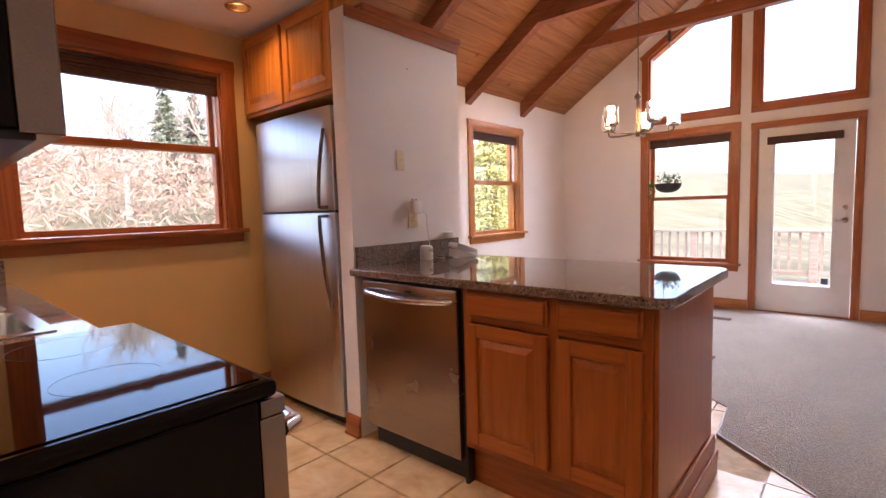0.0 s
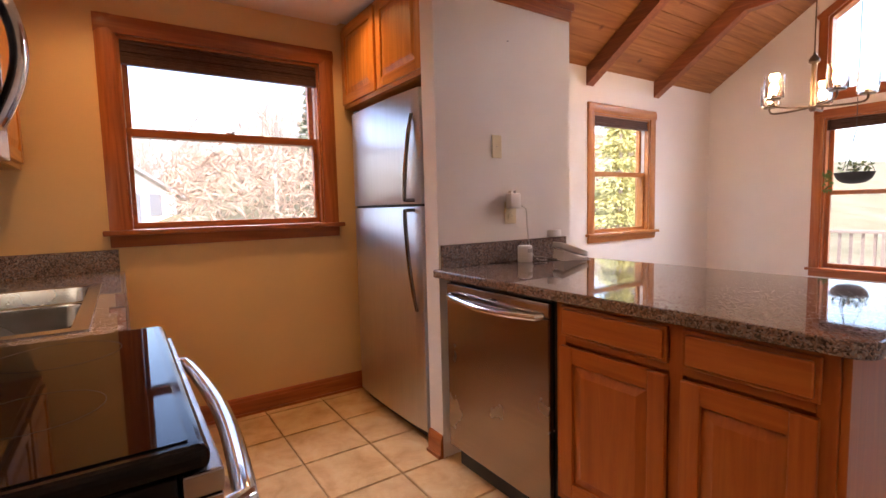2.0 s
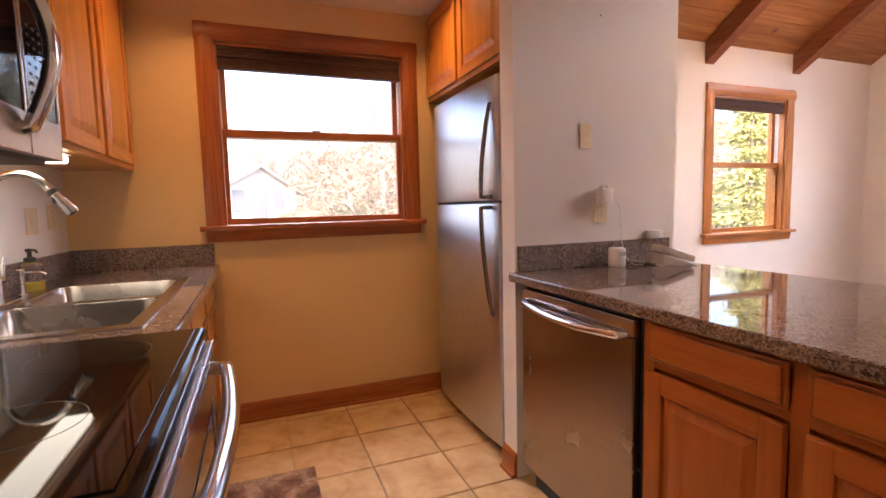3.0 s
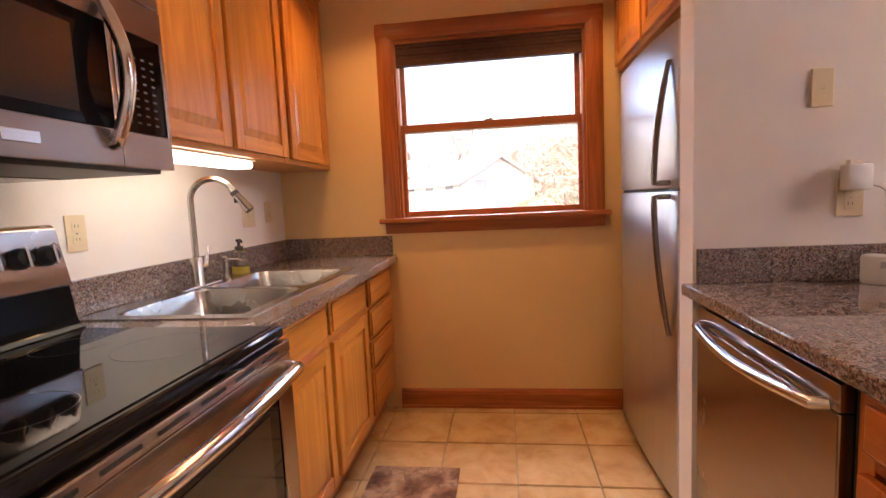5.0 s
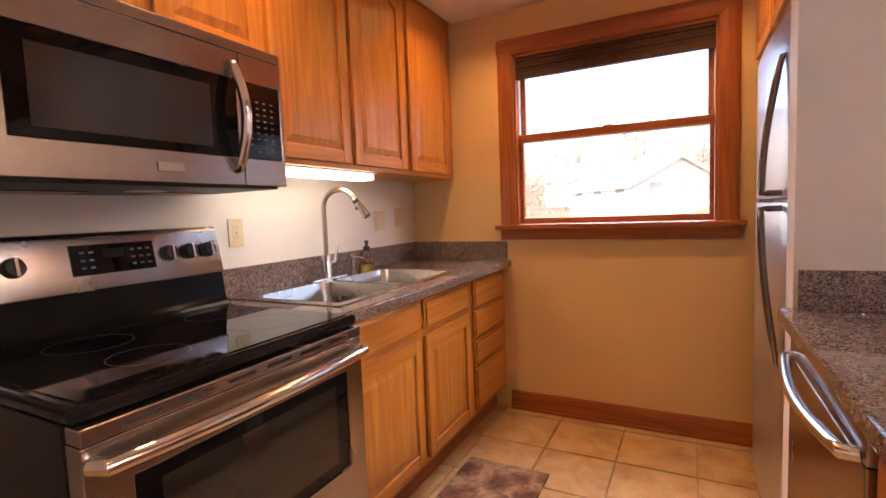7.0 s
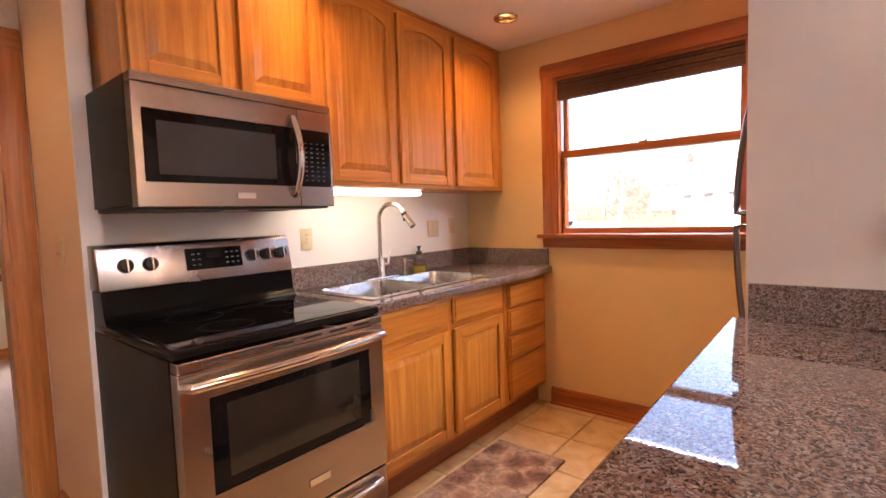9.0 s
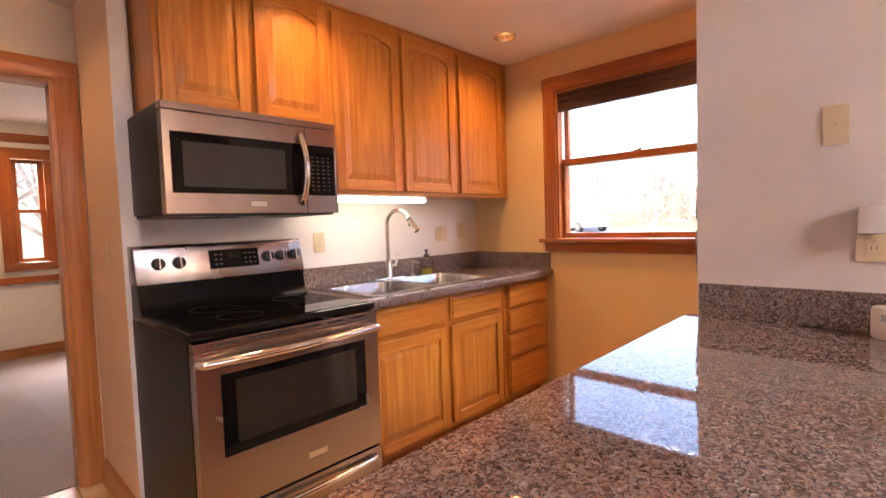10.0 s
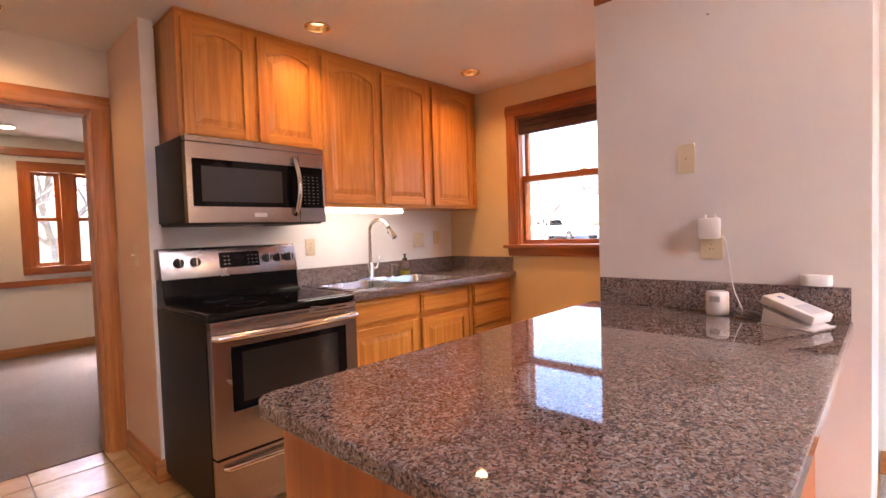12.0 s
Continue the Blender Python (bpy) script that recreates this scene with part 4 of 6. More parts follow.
sp = thing("soap_pump", (-1.735, 0.49, CT1 + 0.0045), "short steel built-in soap pump beside the faucet", "soap pump")
part("collar", lathe([(0.018, 0.0), (0.018, 0.008), (0.012, 0.012)], -1.735, 0.49, CT1 + 0.0045), nickel, sp, smooth=True)
part("stem", lathe([(0.010, 0.012), (0.010, 0.075), (0.013, 0.078), (0.013, 0.095), (0.010, 0.098)], -1.735, 0.49, CT1 + 0.0045), nickel, sp, smooth=True)
part("spout", tube([(-1.735, 0.49, CT1 + 0.09), (-1.735, 0.55, CT1 + 0.088), (-1.735, 0.565, CT1 + 0.08)], 0.005, 10), nickel, sp, smooth=True)

soap_liquid = plain("yellow_soap", (0.55, 0.42, 0.05), 0.2, vary=0.05)
bx, by = -1.90, 0.462
sb = thing("soap_bottle", (bx, by, CT1), "clear glass soap dispenser with yellow soap and black pump", "soap dispenser")
part("bottle", lathe([(0.036, 0.001), (0.04, 0.006), (0.04, 0.085), (0.036, 0.10), (0.022, 0.112), (0.018, 0.118)], bx, by, CT1), glass, sb, smooth=True)
part("liquid", lathe([(0.033, 0.005), (0.036, 0.009), (0.036, 0.035), (0.035, 0.036)], bx, by, CT1), soap_liquid, sb, "yellow liquid soap", smooth=True)
part("cap", lathe([(0.02, 0.1185), (0.02, 0.132), (0.008, 0.136), (0.007, 0.155), (0.013, 0.157), (0.013, 0.166), (0.009, 0.168)], bx, by, CT1), black_plastic, sb, "black pump cap", smooth=True)
part("spout", tube([(bx, by, CT1 + 0.161), (bx + 0.03, by + 0.03, CT1 + 0.163), (bx + 0.038, by + 0.038, CT1 + 0.154)], 0.0045, 8), black_plastic, sb)

uc_light = thing("under_cabinet_light", (-1.36, 0.62, 1.34), "lit white fluorescent strip under the wall cabinets", "light")
part("housing", boxes(((-1.72, 0.575, 1.368), (-1.005, 0.68, 1.3745)), bev=0.002), white_plastic, uc_light)
part("diffuser", boxes(((-1.71, 0.58, 1.338), (-1.015, 0.675, 1.3675)), bev=0.01), tube_glow, uc_light, "glowing warm white diffuser")


# ---- range ----
RX0, RX1, RF = -0.887, -0.120, 1.176
rng = thing("range", ((RX0 + RX1) / 2, 0.75, 0), "freestanding electric range, stainless front and black glass top", "stove")
part("body", boxes(((RX0 + 0.002, 0.425, -0.035), (RX1 - 0.002, RF - 0.05, 0.835)), bev=0.003), dark_grey, rng, "charcoal painted side panels")
for ax in (RX0 + 0.05, RX1 - 0.05):
    for ay in (0.48, 1.0):
        part("foot", lathe([(0.018, 0.0), (0.018, 0.05)], ax, ay, FLOOR), black_plastic, rng)
part("cooktop", boxes(((RX0 - 0.002, 0.50, 0.836), (RX1 + 0.002, RF - 0.012, 0.868)), bev=0.012, seg=3), black_enamel, rng, "glossy black cooktop surround")
ct_glass = part("cooktop_glass", boxes(((RX0 + 0.022, 0.55, 0.8685), (RX1 - 0.022, RF - 0.035, 0.8705)), bev=0.0008), black_gloss, rng, "black ceramic glass")
ring_mat = plain("burner_print", (0.035, 0.035, 0.035), 0.3, vary=0.05)
for bx_, by_, br in ((-0.71, 0.73, 0.075), (-0.37, 0.72, 0.095), (-0.71, 0.97, 0.105), (-0.37, 0.97, 0.085)):
    part("burner_ring", tube([(bx_ + br * math.cos(a), by_ + br * math.sin(a), 0.8704) for a in [math.tau * k / 40 for k in range(41)]], 0.0006, 4, False), ring_mat, ct_glass)
riser_black = plain("satin_black_enamel", (0.006, 0.006, 0.006), 0.14, vary=0.1, spec=0.08)
# backguard: black riser and a sloped steel panel
part("riser", prism([(0.43, 0.80), (0.61, 0.80), (0.606, 0.872), (0.592, 0.884), (0.584, 0.90), (0.572, 0.985), (0.43, 0.985)], "x", RX0 + 0.004, RX1 - 0.004, 0.003), riser_black, rng, "black backguard riser")
panel = part("control_panel", prism([(0.43, 0.986), (0.577, 0.986), (0.547, 1.138), (0.535, 1.149), (0.43, 1.149)], "x", RX0, RX1, 0.004), steel_x, rng, "brushed stainless control panel", smooth=True)


def on_panel(x, z, out):
    """A place on the control panel's sloped face; out: metres proud of it."""
    k = (z - 0.986) / 0.152
    return Vector((x, 0.577 - 0.03 * k + out * 0.98, z + out * 0.19))


def panel_plate(x0, x1, z0, z1, o0, o1):
    bm = bmesh.new()
    v = [bm.verts.new(on_panel(x, z, o)) for o in (o0, o1) for x, z in ((x0, z0), (x1, z0), (x1, z1), (x0, z1))]
    for f in ((0, 3, 2, 1), (4, 5, 6, 7), (0, 1, 5, 4), (1, 2, 6, 5), (2, 3, 7, 6), (3, 0, 4, 7)):
        bm.faces.new([v[i] for i in f])
    bmesh.ops.recalc_face_normals(bm, faces=bm.faces)
    return bm


disp = part("display", panel_plate(-0.648, -0.418, 1.03, 1.115, 0.0005, 0.004), black_gloss, panel, "black touch display")
for x in (-0.635, -0.612, -0.589, -0.475, -0.452):
    for z in (1.047, 1.068, 1.09):
        part("key_mark", panel_plate(x, x + 0.012, z, z + 0.006, 0.0042, 0.0048), key_print, disp)
part("clock_window", panel_plate(-0.557, -0.500, 1.075, 1.10, 0.0042, 0.0046), dark_grey, disp)
for kx in (-0.838, -0.768, -0.698, -0.290, -0.208):
    c0, c1, c2 = on_panel(kx, 1.07, 0.0005), on_panel(kx, 1.07, 0.012), on_panel(kx, 1.07, 0.022)
    knob = part("knob", tube([c0, c1, c2], [0.027, 0.026, 0.02], 20), black_plastic, panel, "black control knob", smooth=True)
    part("grip", panel_plate(kx - 0.0035, kx + 0.0035, 1.046, 1.094, 0.02, 0.031), nickel, knob, "silver grip bar")
# oven door, handle, vent slots, drawer
oven = part("oven_door", ring("y", (RX0 + 0.004, RX1 - 0.004, 0.235, 0.80), (-0.812, -0.205, 0.425, 0.715), RF - 0.048, RF, 0.002), steel_x, rng, "brushed stainless oven door")
part("door_window", boxes(((-0.811, RF - 0.04, 0.426), (-0.206, RF - 0.004, 0.714)), bev=0.002), black_gloss, oven, "dark oven glass")
oven_inner = plain("smoked_glass", (0.022, 0.018, 0.014), 0.08, vary=0.1)
part("inner_window", boxes(((-0.762, RF - 0.0035, 0.46), (-0.255, RF - 0.002, 0.685)), bev=0.0006), oven_inner, oven)
part("vent_trim", boxes(((RX0 + 0.004, RF - 0.045, 0.802), (RX1 - 0.004, RF + 0.002, 0.833)), bev=0.003), steel_x, rng)
for k in range(6):
    a = RX0 + 0.07 + k * 0.11
    part("vent_slot", boxes(((a, RF + 0.0022, 0.815), (a + 0.075, RF + 0.0032, 0.822))), black_plastic, rng)
hb = [(RX0 + 0.03 + (RX1 - RX0 - 0.06) * k / 16, RF + 0.03 + 0.022 * math.sin(math.pi * k / 16), 0.765) for k in range(17)]
hb = [(RX0 + 0.02, RF + 0.0, 0.765), *hb, (RX1 - 0.02, RF + 0.0, 0.765)]
part("handle", tube(hb, 0.017, 14), chrome, oven, "polished bowed oven handle", smooth=True)
drw = part("drawer", boxes(((RX0 + 0.004, RF - 0.045, -0.03), (RX1 - 0.004, RF - 0.002, 0.225)), bev=0.003), steel_x, rng, "stainless storage drawer")
hb = [(RX0 + 0.05 + (RX1 - RX0 - 0.1) * k / 14, RF + 0.016 + 0.014 * math.sin(math.pi * k / 14), 0.185) for k in range(15)]
part("handle", tube([(RX0 + 0.04, RF - 0.004, 0.185), *hb, (RX1 - 0.04, RF - 0.004, 0.185)], 0.012, 12), chrome, drw, "polished drawer handle", smooth=True)
part("badge", boxes(((-0.605, RF + 0.0005, 0.30), (-0.52, RF + 0.004, 0.325)), bev=0.001), chrome, oven, "small plain metal badge")

# ---- microwave ----
MX0, MX1, MF, MZ0, MZ1 = -0.897, -0.153, 0.90, 1.272, 1.688
mw = thing("microwave", ((MX0 + MX1) / 2, 0.58, MZ0), "stainless over-the-range microwave with black glass door", "microwave")
part("body", boxes(((MX0, 0.403, MZ0 + 0.006), (MX1, MF - 0.05, MZ1)), bev=0.003), dark_grey, mw, "charcoal side panels")
part("underside", boxes(((MX0 + 0.01, 0.42, MZ0 - 0.008), (MX1 - 0.01, MF - 0.03, MZ0 + 0.0055)), bev=0.003), black_plastic, mw, "black vented underside")
for ax in (-0.85, -0.45):
    part("grease_filter", boxes(((ax, 0.47, MZ0 - 0.011), (ax + 0.2, 0.62, MZ0 - 0.0082)), bev=0.001), steel_x, mw)
part("lamp_lens", boxes(((-0.62, 0.64, MZ0 - 0.011), (-0.53, 0.70, MZ0 - 0.0082)), bev=0.001), white_plastic, mw)
PX = -0.736
dr = part("door", ring("y", (PX + 0.002, MX1, MZ0, 1.655), (PX + 0.014, -0.18, 1.352, 1.578), MF - 0.049, MF, 0.002), steel_x, mw, "stainless door frame")
part("door_glass", boxes(((PX + 0.015, MF - 0.045, 1.3525), (-0.1805, MF - 0.003, 1.5775)), bev=0.002), black_gloss, dr, "black door glass")
screen_mat = plain("window_mesh", (0.03, 0.027, 0.026), 0.12, vary=0.1, scale=300.0)
part("window_mesh", boxes(((-0.635, MF - 0.0026, 1.375), (-0.22, MF - 0.0012, 1.545)), bev=0.0005), screen_mat, dr)
part("top_vent", boxes(((MX0, MF - 0.049, 1.657), (MX1, MF - 0.001, MZ1)), bev=0.004), steel_x, mw, "stainless vent strip")
cp = part("control_panel", ring("y", (MX0, PX - 0.001, MZ0, 1.655), (MX0 + 0.012, PX - 0.008, 1.352, 1.578), MF - 0.049, MF, 0.002), steel_x, mw)
kp = part("keypad", boxes(((MX0 + 0.0125, MF - 0.045, 1.3525), (PX - 0.0085, MF - 0.002, 1.5775)), bev=0.002), black_gloss, cp, "black keypad")
for i in range(4):
    for j in range(9):
        part("key_mark", boxes(((MX0 + 0.040 + i * 0.028, MF - 0.0018, 1.374 + j * 0.0185), (MX0 + 0.051 + i * 0.028, MF - 0.0012, 1.3785 + j * 0.0185))), key_print, kp)
hp = [(-0.707, MF + 0.012 + 0.042 * math.sin(math.pi * k / 16), 1.322 + 0.29 * k / 16) for k in range(17)]
part("handle", tube([(-0.707, MF - 0.001, 1.318), *hp, (-0.707, MF - 0.001, 1.616)], 0.0145, 14), chrome, dr, "polished bowed handle", smooth=True)
part("badge", boxes(((-0.54, MF + 0.0005, 1.30), (-0.47, MF + 0.004, 1.322)), bev=0.001), chrome, dr, "small plain metal badge")

# ---- fridge ----
handle_steel = steel_mat("dark_handle_steel", (0.26, 0.24, 0.23), 0.22, "z")
FX0, FX1, FF, FZ = -2.36, -1.545, 2.325, 1.745
fr = thing("refrigerator", ((FX0 + FX1) / 2, 2.72, 0), "tall stainless steel top-freezer refrigerator with curved handles", "refrigerator")
part("body", boxes(((FX0 + 0.01, FF + 0.075, -0.03), (FX1 - 0.01, 3.10, FZ - 0.015)), bev=0.004), dark_grey, fr, "charcoal cabinet sides")
part("grille", boxes(((FX0 + 0.02, FF + 0.06, 0.0), (FX1 - 0.02, FF + 0.085, 0.012)), bev=0.003), black_plastic, fr, "black toe grille")


def curved_front(x0, x1, z0, z1):
    n = 10
    pts = [(x0, FF + 0.07), *[(x0 + (x1 - x0) * k / n, FF + 0.018 - 0.018 * math.sin(math.pi * k / n) ** 0.7) for k in range(n + 1)], (x1, FF + 0.07)]
    return prism(pts, "z", z0, z1, 0.004)


for nm, z0, z1 in (("freezer_door", 1.172, FZ), ("door", -0.02, 1.158)):
    dd = part(nm, curved_front(FX0, FX1, z0, z1), steel_z, fr, "brushed stainless door", smooth=True)
    a, b = (1.19, 1.62) if nm == "freezer_door" else (0.62, 1.14)
    hx = FX1 - 0.055
    # each bar leaves the door gently at its far end and stands off most beside the seam
    near, far = (a, b) if nm == "freezer_door" else (b, a)
    hp = [(hx, FF + 0.006 - 0.052 * math.sin(math.pi / 2 * (1 - k / 18)) ** 0.9, near + (far - near) * k / 18) for k in range(19)]
    part("handle", tube([(hx, FF + 0.010, near), (hx, FF - 0.03, near), *hp, (hx, FF + 0.012, far)], [0.010] * 3 + [0.011] * 15 + [0.009] * 4, 14), handle_steel, dd, "bowed dark metal handle", smooth=True)
part("hinge_cover", boxes(((FX0 + 0.02, FF + 0.02, FZ + 0.0005), (FX0 + 0.09, FF + 0.1, FZ + 0.014)), bev=0.004), black_plastic, fr)
part("gasket", boxes(((FX0 + 0.01, FF + 0.03, 1.1585), (FX1 - 0.01, FF + 0.075, 1.1715))), black_plastic, fr, "dark gap between the doors")
mg = thing("fridge_clip", (FX0 - 0.004, 2.44, 1.53), "small white magnetic clip on the fridge side", "clip")
part("clip", boxes(((FX0 - 0.014, 2.415, 1.50), (FX0 + 0.0095, 2.47, 1.535)), bev=0.004), white_plastic, mg)
part("jaw", boxes(((FX0 - 0.024, 2.42, 1.535), (FX0 - 0.012, 2.465, 1.575)), bev=0.004), dark_grey, mg)

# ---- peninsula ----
# swap in the oak tones that carry the peninsula's shade
honey_oak, oak = oak, shaded_oak
pen = thing("peninsula_countertop", (-0.58, 2.75, CT0), "polished brown speckled granite peninsula worktop", "countertop")


def rounded_top():
    x0, x1, y0, y1 = -1.383, 0.22, 2.298, 3.205
    pts = [(x0, y0), ]
    for cx, cy, r, a0 in ((x1 - 0.05, y0 + 0.05, 0.05, -90), (x1 - 0.07, y1 - 0.07, 0.07, 0)):
        for k in range(7):
            a = radians(a0 + 90 * k / 6)
            pts.append((cx + r * math.cos(a), cy + r * math.sin(a)))
    pts.append((x0, y1))
    return prism(pts, "z", CT0, CT1, 0.006)


part("slab", rounded_top(), granite, pen)
part("backsplash", boxes(((-1.384, 2.345, CT1), (-1.364, 3.20, 0.97)), bev=0.002), granite, pen)

pc = thing("peninsula_cabinet", (-0.25, 2.7, 0), "oak peninsula cabinet with two doors and two drawers, shade in its redder tone", "cabinet")
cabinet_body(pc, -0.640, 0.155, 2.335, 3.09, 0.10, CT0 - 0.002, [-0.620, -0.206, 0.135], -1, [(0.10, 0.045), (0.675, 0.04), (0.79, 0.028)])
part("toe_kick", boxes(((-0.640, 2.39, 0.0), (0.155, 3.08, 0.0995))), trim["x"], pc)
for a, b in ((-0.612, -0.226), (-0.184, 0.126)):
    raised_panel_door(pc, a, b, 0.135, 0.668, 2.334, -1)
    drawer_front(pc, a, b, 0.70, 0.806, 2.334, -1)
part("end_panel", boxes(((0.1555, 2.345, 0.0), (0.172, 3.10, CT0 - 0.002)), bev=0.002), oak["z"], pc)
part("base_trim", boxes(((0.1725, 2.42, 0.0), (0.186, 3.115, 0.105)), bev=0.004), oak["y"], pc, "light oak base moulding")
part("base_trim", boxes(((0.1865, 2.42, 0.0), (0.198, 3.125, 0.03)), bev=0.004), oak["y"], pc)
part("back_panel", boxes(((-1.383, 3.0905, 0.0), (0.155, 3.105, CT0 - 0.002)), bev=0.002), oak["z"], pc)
# solid black strip put in for the shade of the gap
part("filler", boxes(((-0.662, 2.345, 0.0), (-0.6405, 2.40, CT0 - 0.002)), bev=0.002), black_plastic, pc, "black strip for the shaded gap beside the dishwasher")

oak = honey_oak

# dishwasher
dw = thing("dishwasher", (-1.0, 2.65, 0), "stainless steel dishwasher with a bowed bar handle", "dishwasher")
DX0, DX1, DF = -1.30, -0.664, 2.318
part("body", boxes(((DX0 + 0.005, 2.375, -0.03), (DX1 - 0.005, 3.0, CT0 - 0.004)), bev=0.002), black_plastic, dw, "black tub housing")
dd = part("door", boxes(((DX0, DF, 0.0305), (DX1, DF + 0.055, 0.745)), bev=0.004), steel_x, dw, "brushed stainless door")
part("control_strip", boxes(((DX0, DF, 0.747), (DX1, DF + 0.055, 0.802)), bev=0.004), steel_x, dw, "stainless control strip", smooth=True)
# the gap's shade above the door, set in as a black strip
part("top_gap", boxes(((DX0 + 0.002, DF + 0.02, 0.803), (DX1 - 0.002, DF + 0.055, CT0 - 0.002))), black_plastic, dw, "black strip for the shaded gap under the worktop")
part("indicator", boxes(((-0.985, DF - 0.0008, 0.768), (-0.945, DF - 0.0001, 0.776))), black_gloss, dw)
part("toe_panel", boxes(((DX0 + 0.004, DF + 0.06, 0.0), (DX1 - 0.004, DF + 0.075, 0.028))), black_plastic, dw, "black toe panel")
hb = [(DX0 + 0.045 + (DX1 - DX0 - 0.09) * k / 18, DF - 0.02 - 0.022 * math.sin(math.pi * k / 18), 0.748 - 0.012 * math.sin(math.pi * k / 18)) for k in range(19)]
part("handle", tube([(DX0 + 0.035, DF + 0.004, 0.752), *hb, (DX1 - 0.035, DF + 0.004, 0.752)], 0.0135, 14), chrome, dd, "polished bowed handle", smooth=True)


# ---- small things in the kitchen and dining corner ----
# a fixture for each of CANS, the added unseen one included
for cx, cy in CANS:
    c = thing("recessed_light", (cx, cy, CZ), "lit recessed ceiling light with a warm metal reflector", "ceiling light", "recessed kitchen lights")
    prof = [(0.062, CZ + 0.0), (0.052, CZ + 0.05)]
    n = 24
    bm = bmesh.new()
    rows = [[bm.verts.new((cx + r * math.cos(math.tau * k / n), cy + r * math.sin(math.tau * k / n), z)) for k in range(n)] for r, z in prof]
    for k in range(n):
        bm.faces.new((rows[0][k], rows[1][k], rows[1][(k + 1) % n], rows[0][(k + 1) % n]))
    part("reflector", bm, brass, c, smooth=True)
    part("lamp", lathe([(0.001, CZ + 0.034), (0.022, CZ + 0.036), (0.036, CZ + 0.044), (0.04, CZ + 0.05)], cx, cy, sides=20), can_glow, c, "lit warm reflector lamp", smooth=True)
    part("trim_ring", join(*[tube([(cx + 0.066 * math.cos(math.tau * k / 32), cy + 0.066 * math.sin(math.tau * k / 32), CZ - 0.002) for k in range(33)], 0.006, 6, False)]), brass, c, smooth=True)

nl = thing("flush_ceiling_light", (0.106, -3.335, 2.42), "small lit round ceiling light in the next room", "ceiling light")
part("rim", lathe([(0.075, 2.405), (0.085, 2.408), (0.085, 2.4195)], 0.106, -3.335), brass, nl, smooth=True)
part("lens", lathe([(0.002, 2.398), (0.05, 2.399), (0.073, 2.4075)], 0.106, -3.335), bulb_glow, nl, "glowing warm lens", smooth=True)


def wall_plate(name, kind, wall, u, z, label, wide=0.072, high=0.115, face=None):
    """A cover plate on a wall: wall is 'x+' or 'y+' (the way it faces), face the wall's plane."""
    if wall == "x+":
        e = thing(name, (face, u, z - high / 2), label, kind)
        bxs = lambda a, b, c, d, o0, o1: ((face + o0, a, c), (face + o1, b, d))
    else:
        e = thing(name, (u, face, z - high / 2), label, kind)
        bxs = lambda a, b, c, d, o0, o1: ((a, face + o0, c), (b, face + o1, d))
    part("plate", boxes(bxs(u - wide / 2, u + wide / 2, z - high / 2, z + high / 2, 0.0005, 0.006), bev=0.002), almond, e)
    if kind == "outlet":
        for dz in (-0.021, 0.021):
            r = part("receptacle", boxes(bxs(u - 0.016, u + 0.016, z + dz - 0.014, z + dz + 0.014, 0.0062, 0.0078), bev=0.0006), almond, e)
            for du in (-0.006, 0.006):
                part("slot", boxes(bxs(u + du - 0.001, u + du + 0.001, z + dz - 0.002, z + dz + 0.007, 0.0079, 0.0083)), black_plastic, r)
    elif kind == "switch":
        part("rocker" if wide > 0.07 else "toggle", boxes(bxs(u - 0.016, u + 0.016, z - 0.033, z + 0.033, 0.0062, 0.009), bev=0.002), almond, e)
    part("screw", boxes(bxs(u - 0.003, u + 0.003, z - 0.003, z + 0.003, 0.0062, 0.0072), bev=0.0004), nickel, e)
    return e


wall_plate("wall_outlet", "outlet", "y+", -1.09, 1.115, "almond duplex outlet on the wall beside the range", face=SY)
wall_plate("light_switch", "switch", "y+", -2.12, 1.13, "almond double switch plate above the sink", wide=0.115, face=SY)
wall_plate("wall_outlet", "outlet", "y+", -2.33, 1.145, "almond outlet plate above the sink corner", face=SY)
wall_plate("light_switch", "cover plate", "x+", 2.703, 1.452, "almond blank cover plate on the partition", wide=0.062, face=-1.385)
wall_plate("wall_outlet", "outlet", "x+", 2.79, 1.115, "almond duplex outlet with a plugged-in adapter", wide=0.078, face=-1.385)
sw = wall_plate("light_switch", "switch", "x+", 0.215, 1.115, "almond toggle switch beside the doorway", wide=0.066, face=-0.105)
part("lever", boxes(((-0.096, 0.209, 1.112), (-0.080, 0.221, 1.126)), bev=0.002), almond, sw)

ad = thing("power_adapter", (-1.36, 2.79, 1.135), "white plug-in power adapter in the outlet", "adapter")
part("body", boxes(((-1.3767, 2.755, 1.137), (-1.335, 2.825, 1.215)), bev=0.006), white_plastic, ad, smooth=True)
part("prong", boxes(((-1.372, 2.77, 1.2155), (-1.352, 2.776, 1.228)), ((-1.372, 2.804, 1.2155), (-1.352, 2.81, 1.228))), white_plastic, ad)
cable = [(-1.34, 2.826, 1.15), (-1.325, 2.85, 1.13), (-1.33, 2.86, 1.05), (-1.33, 2.875, 0.95), (-1.325, 2.90, 0.885), (-1.29, 2.905, CT1 + 0.006), (-1.26, 2.89, CT1 + 0.006), (-1.245, 2.92, CT1 + 0.007)]


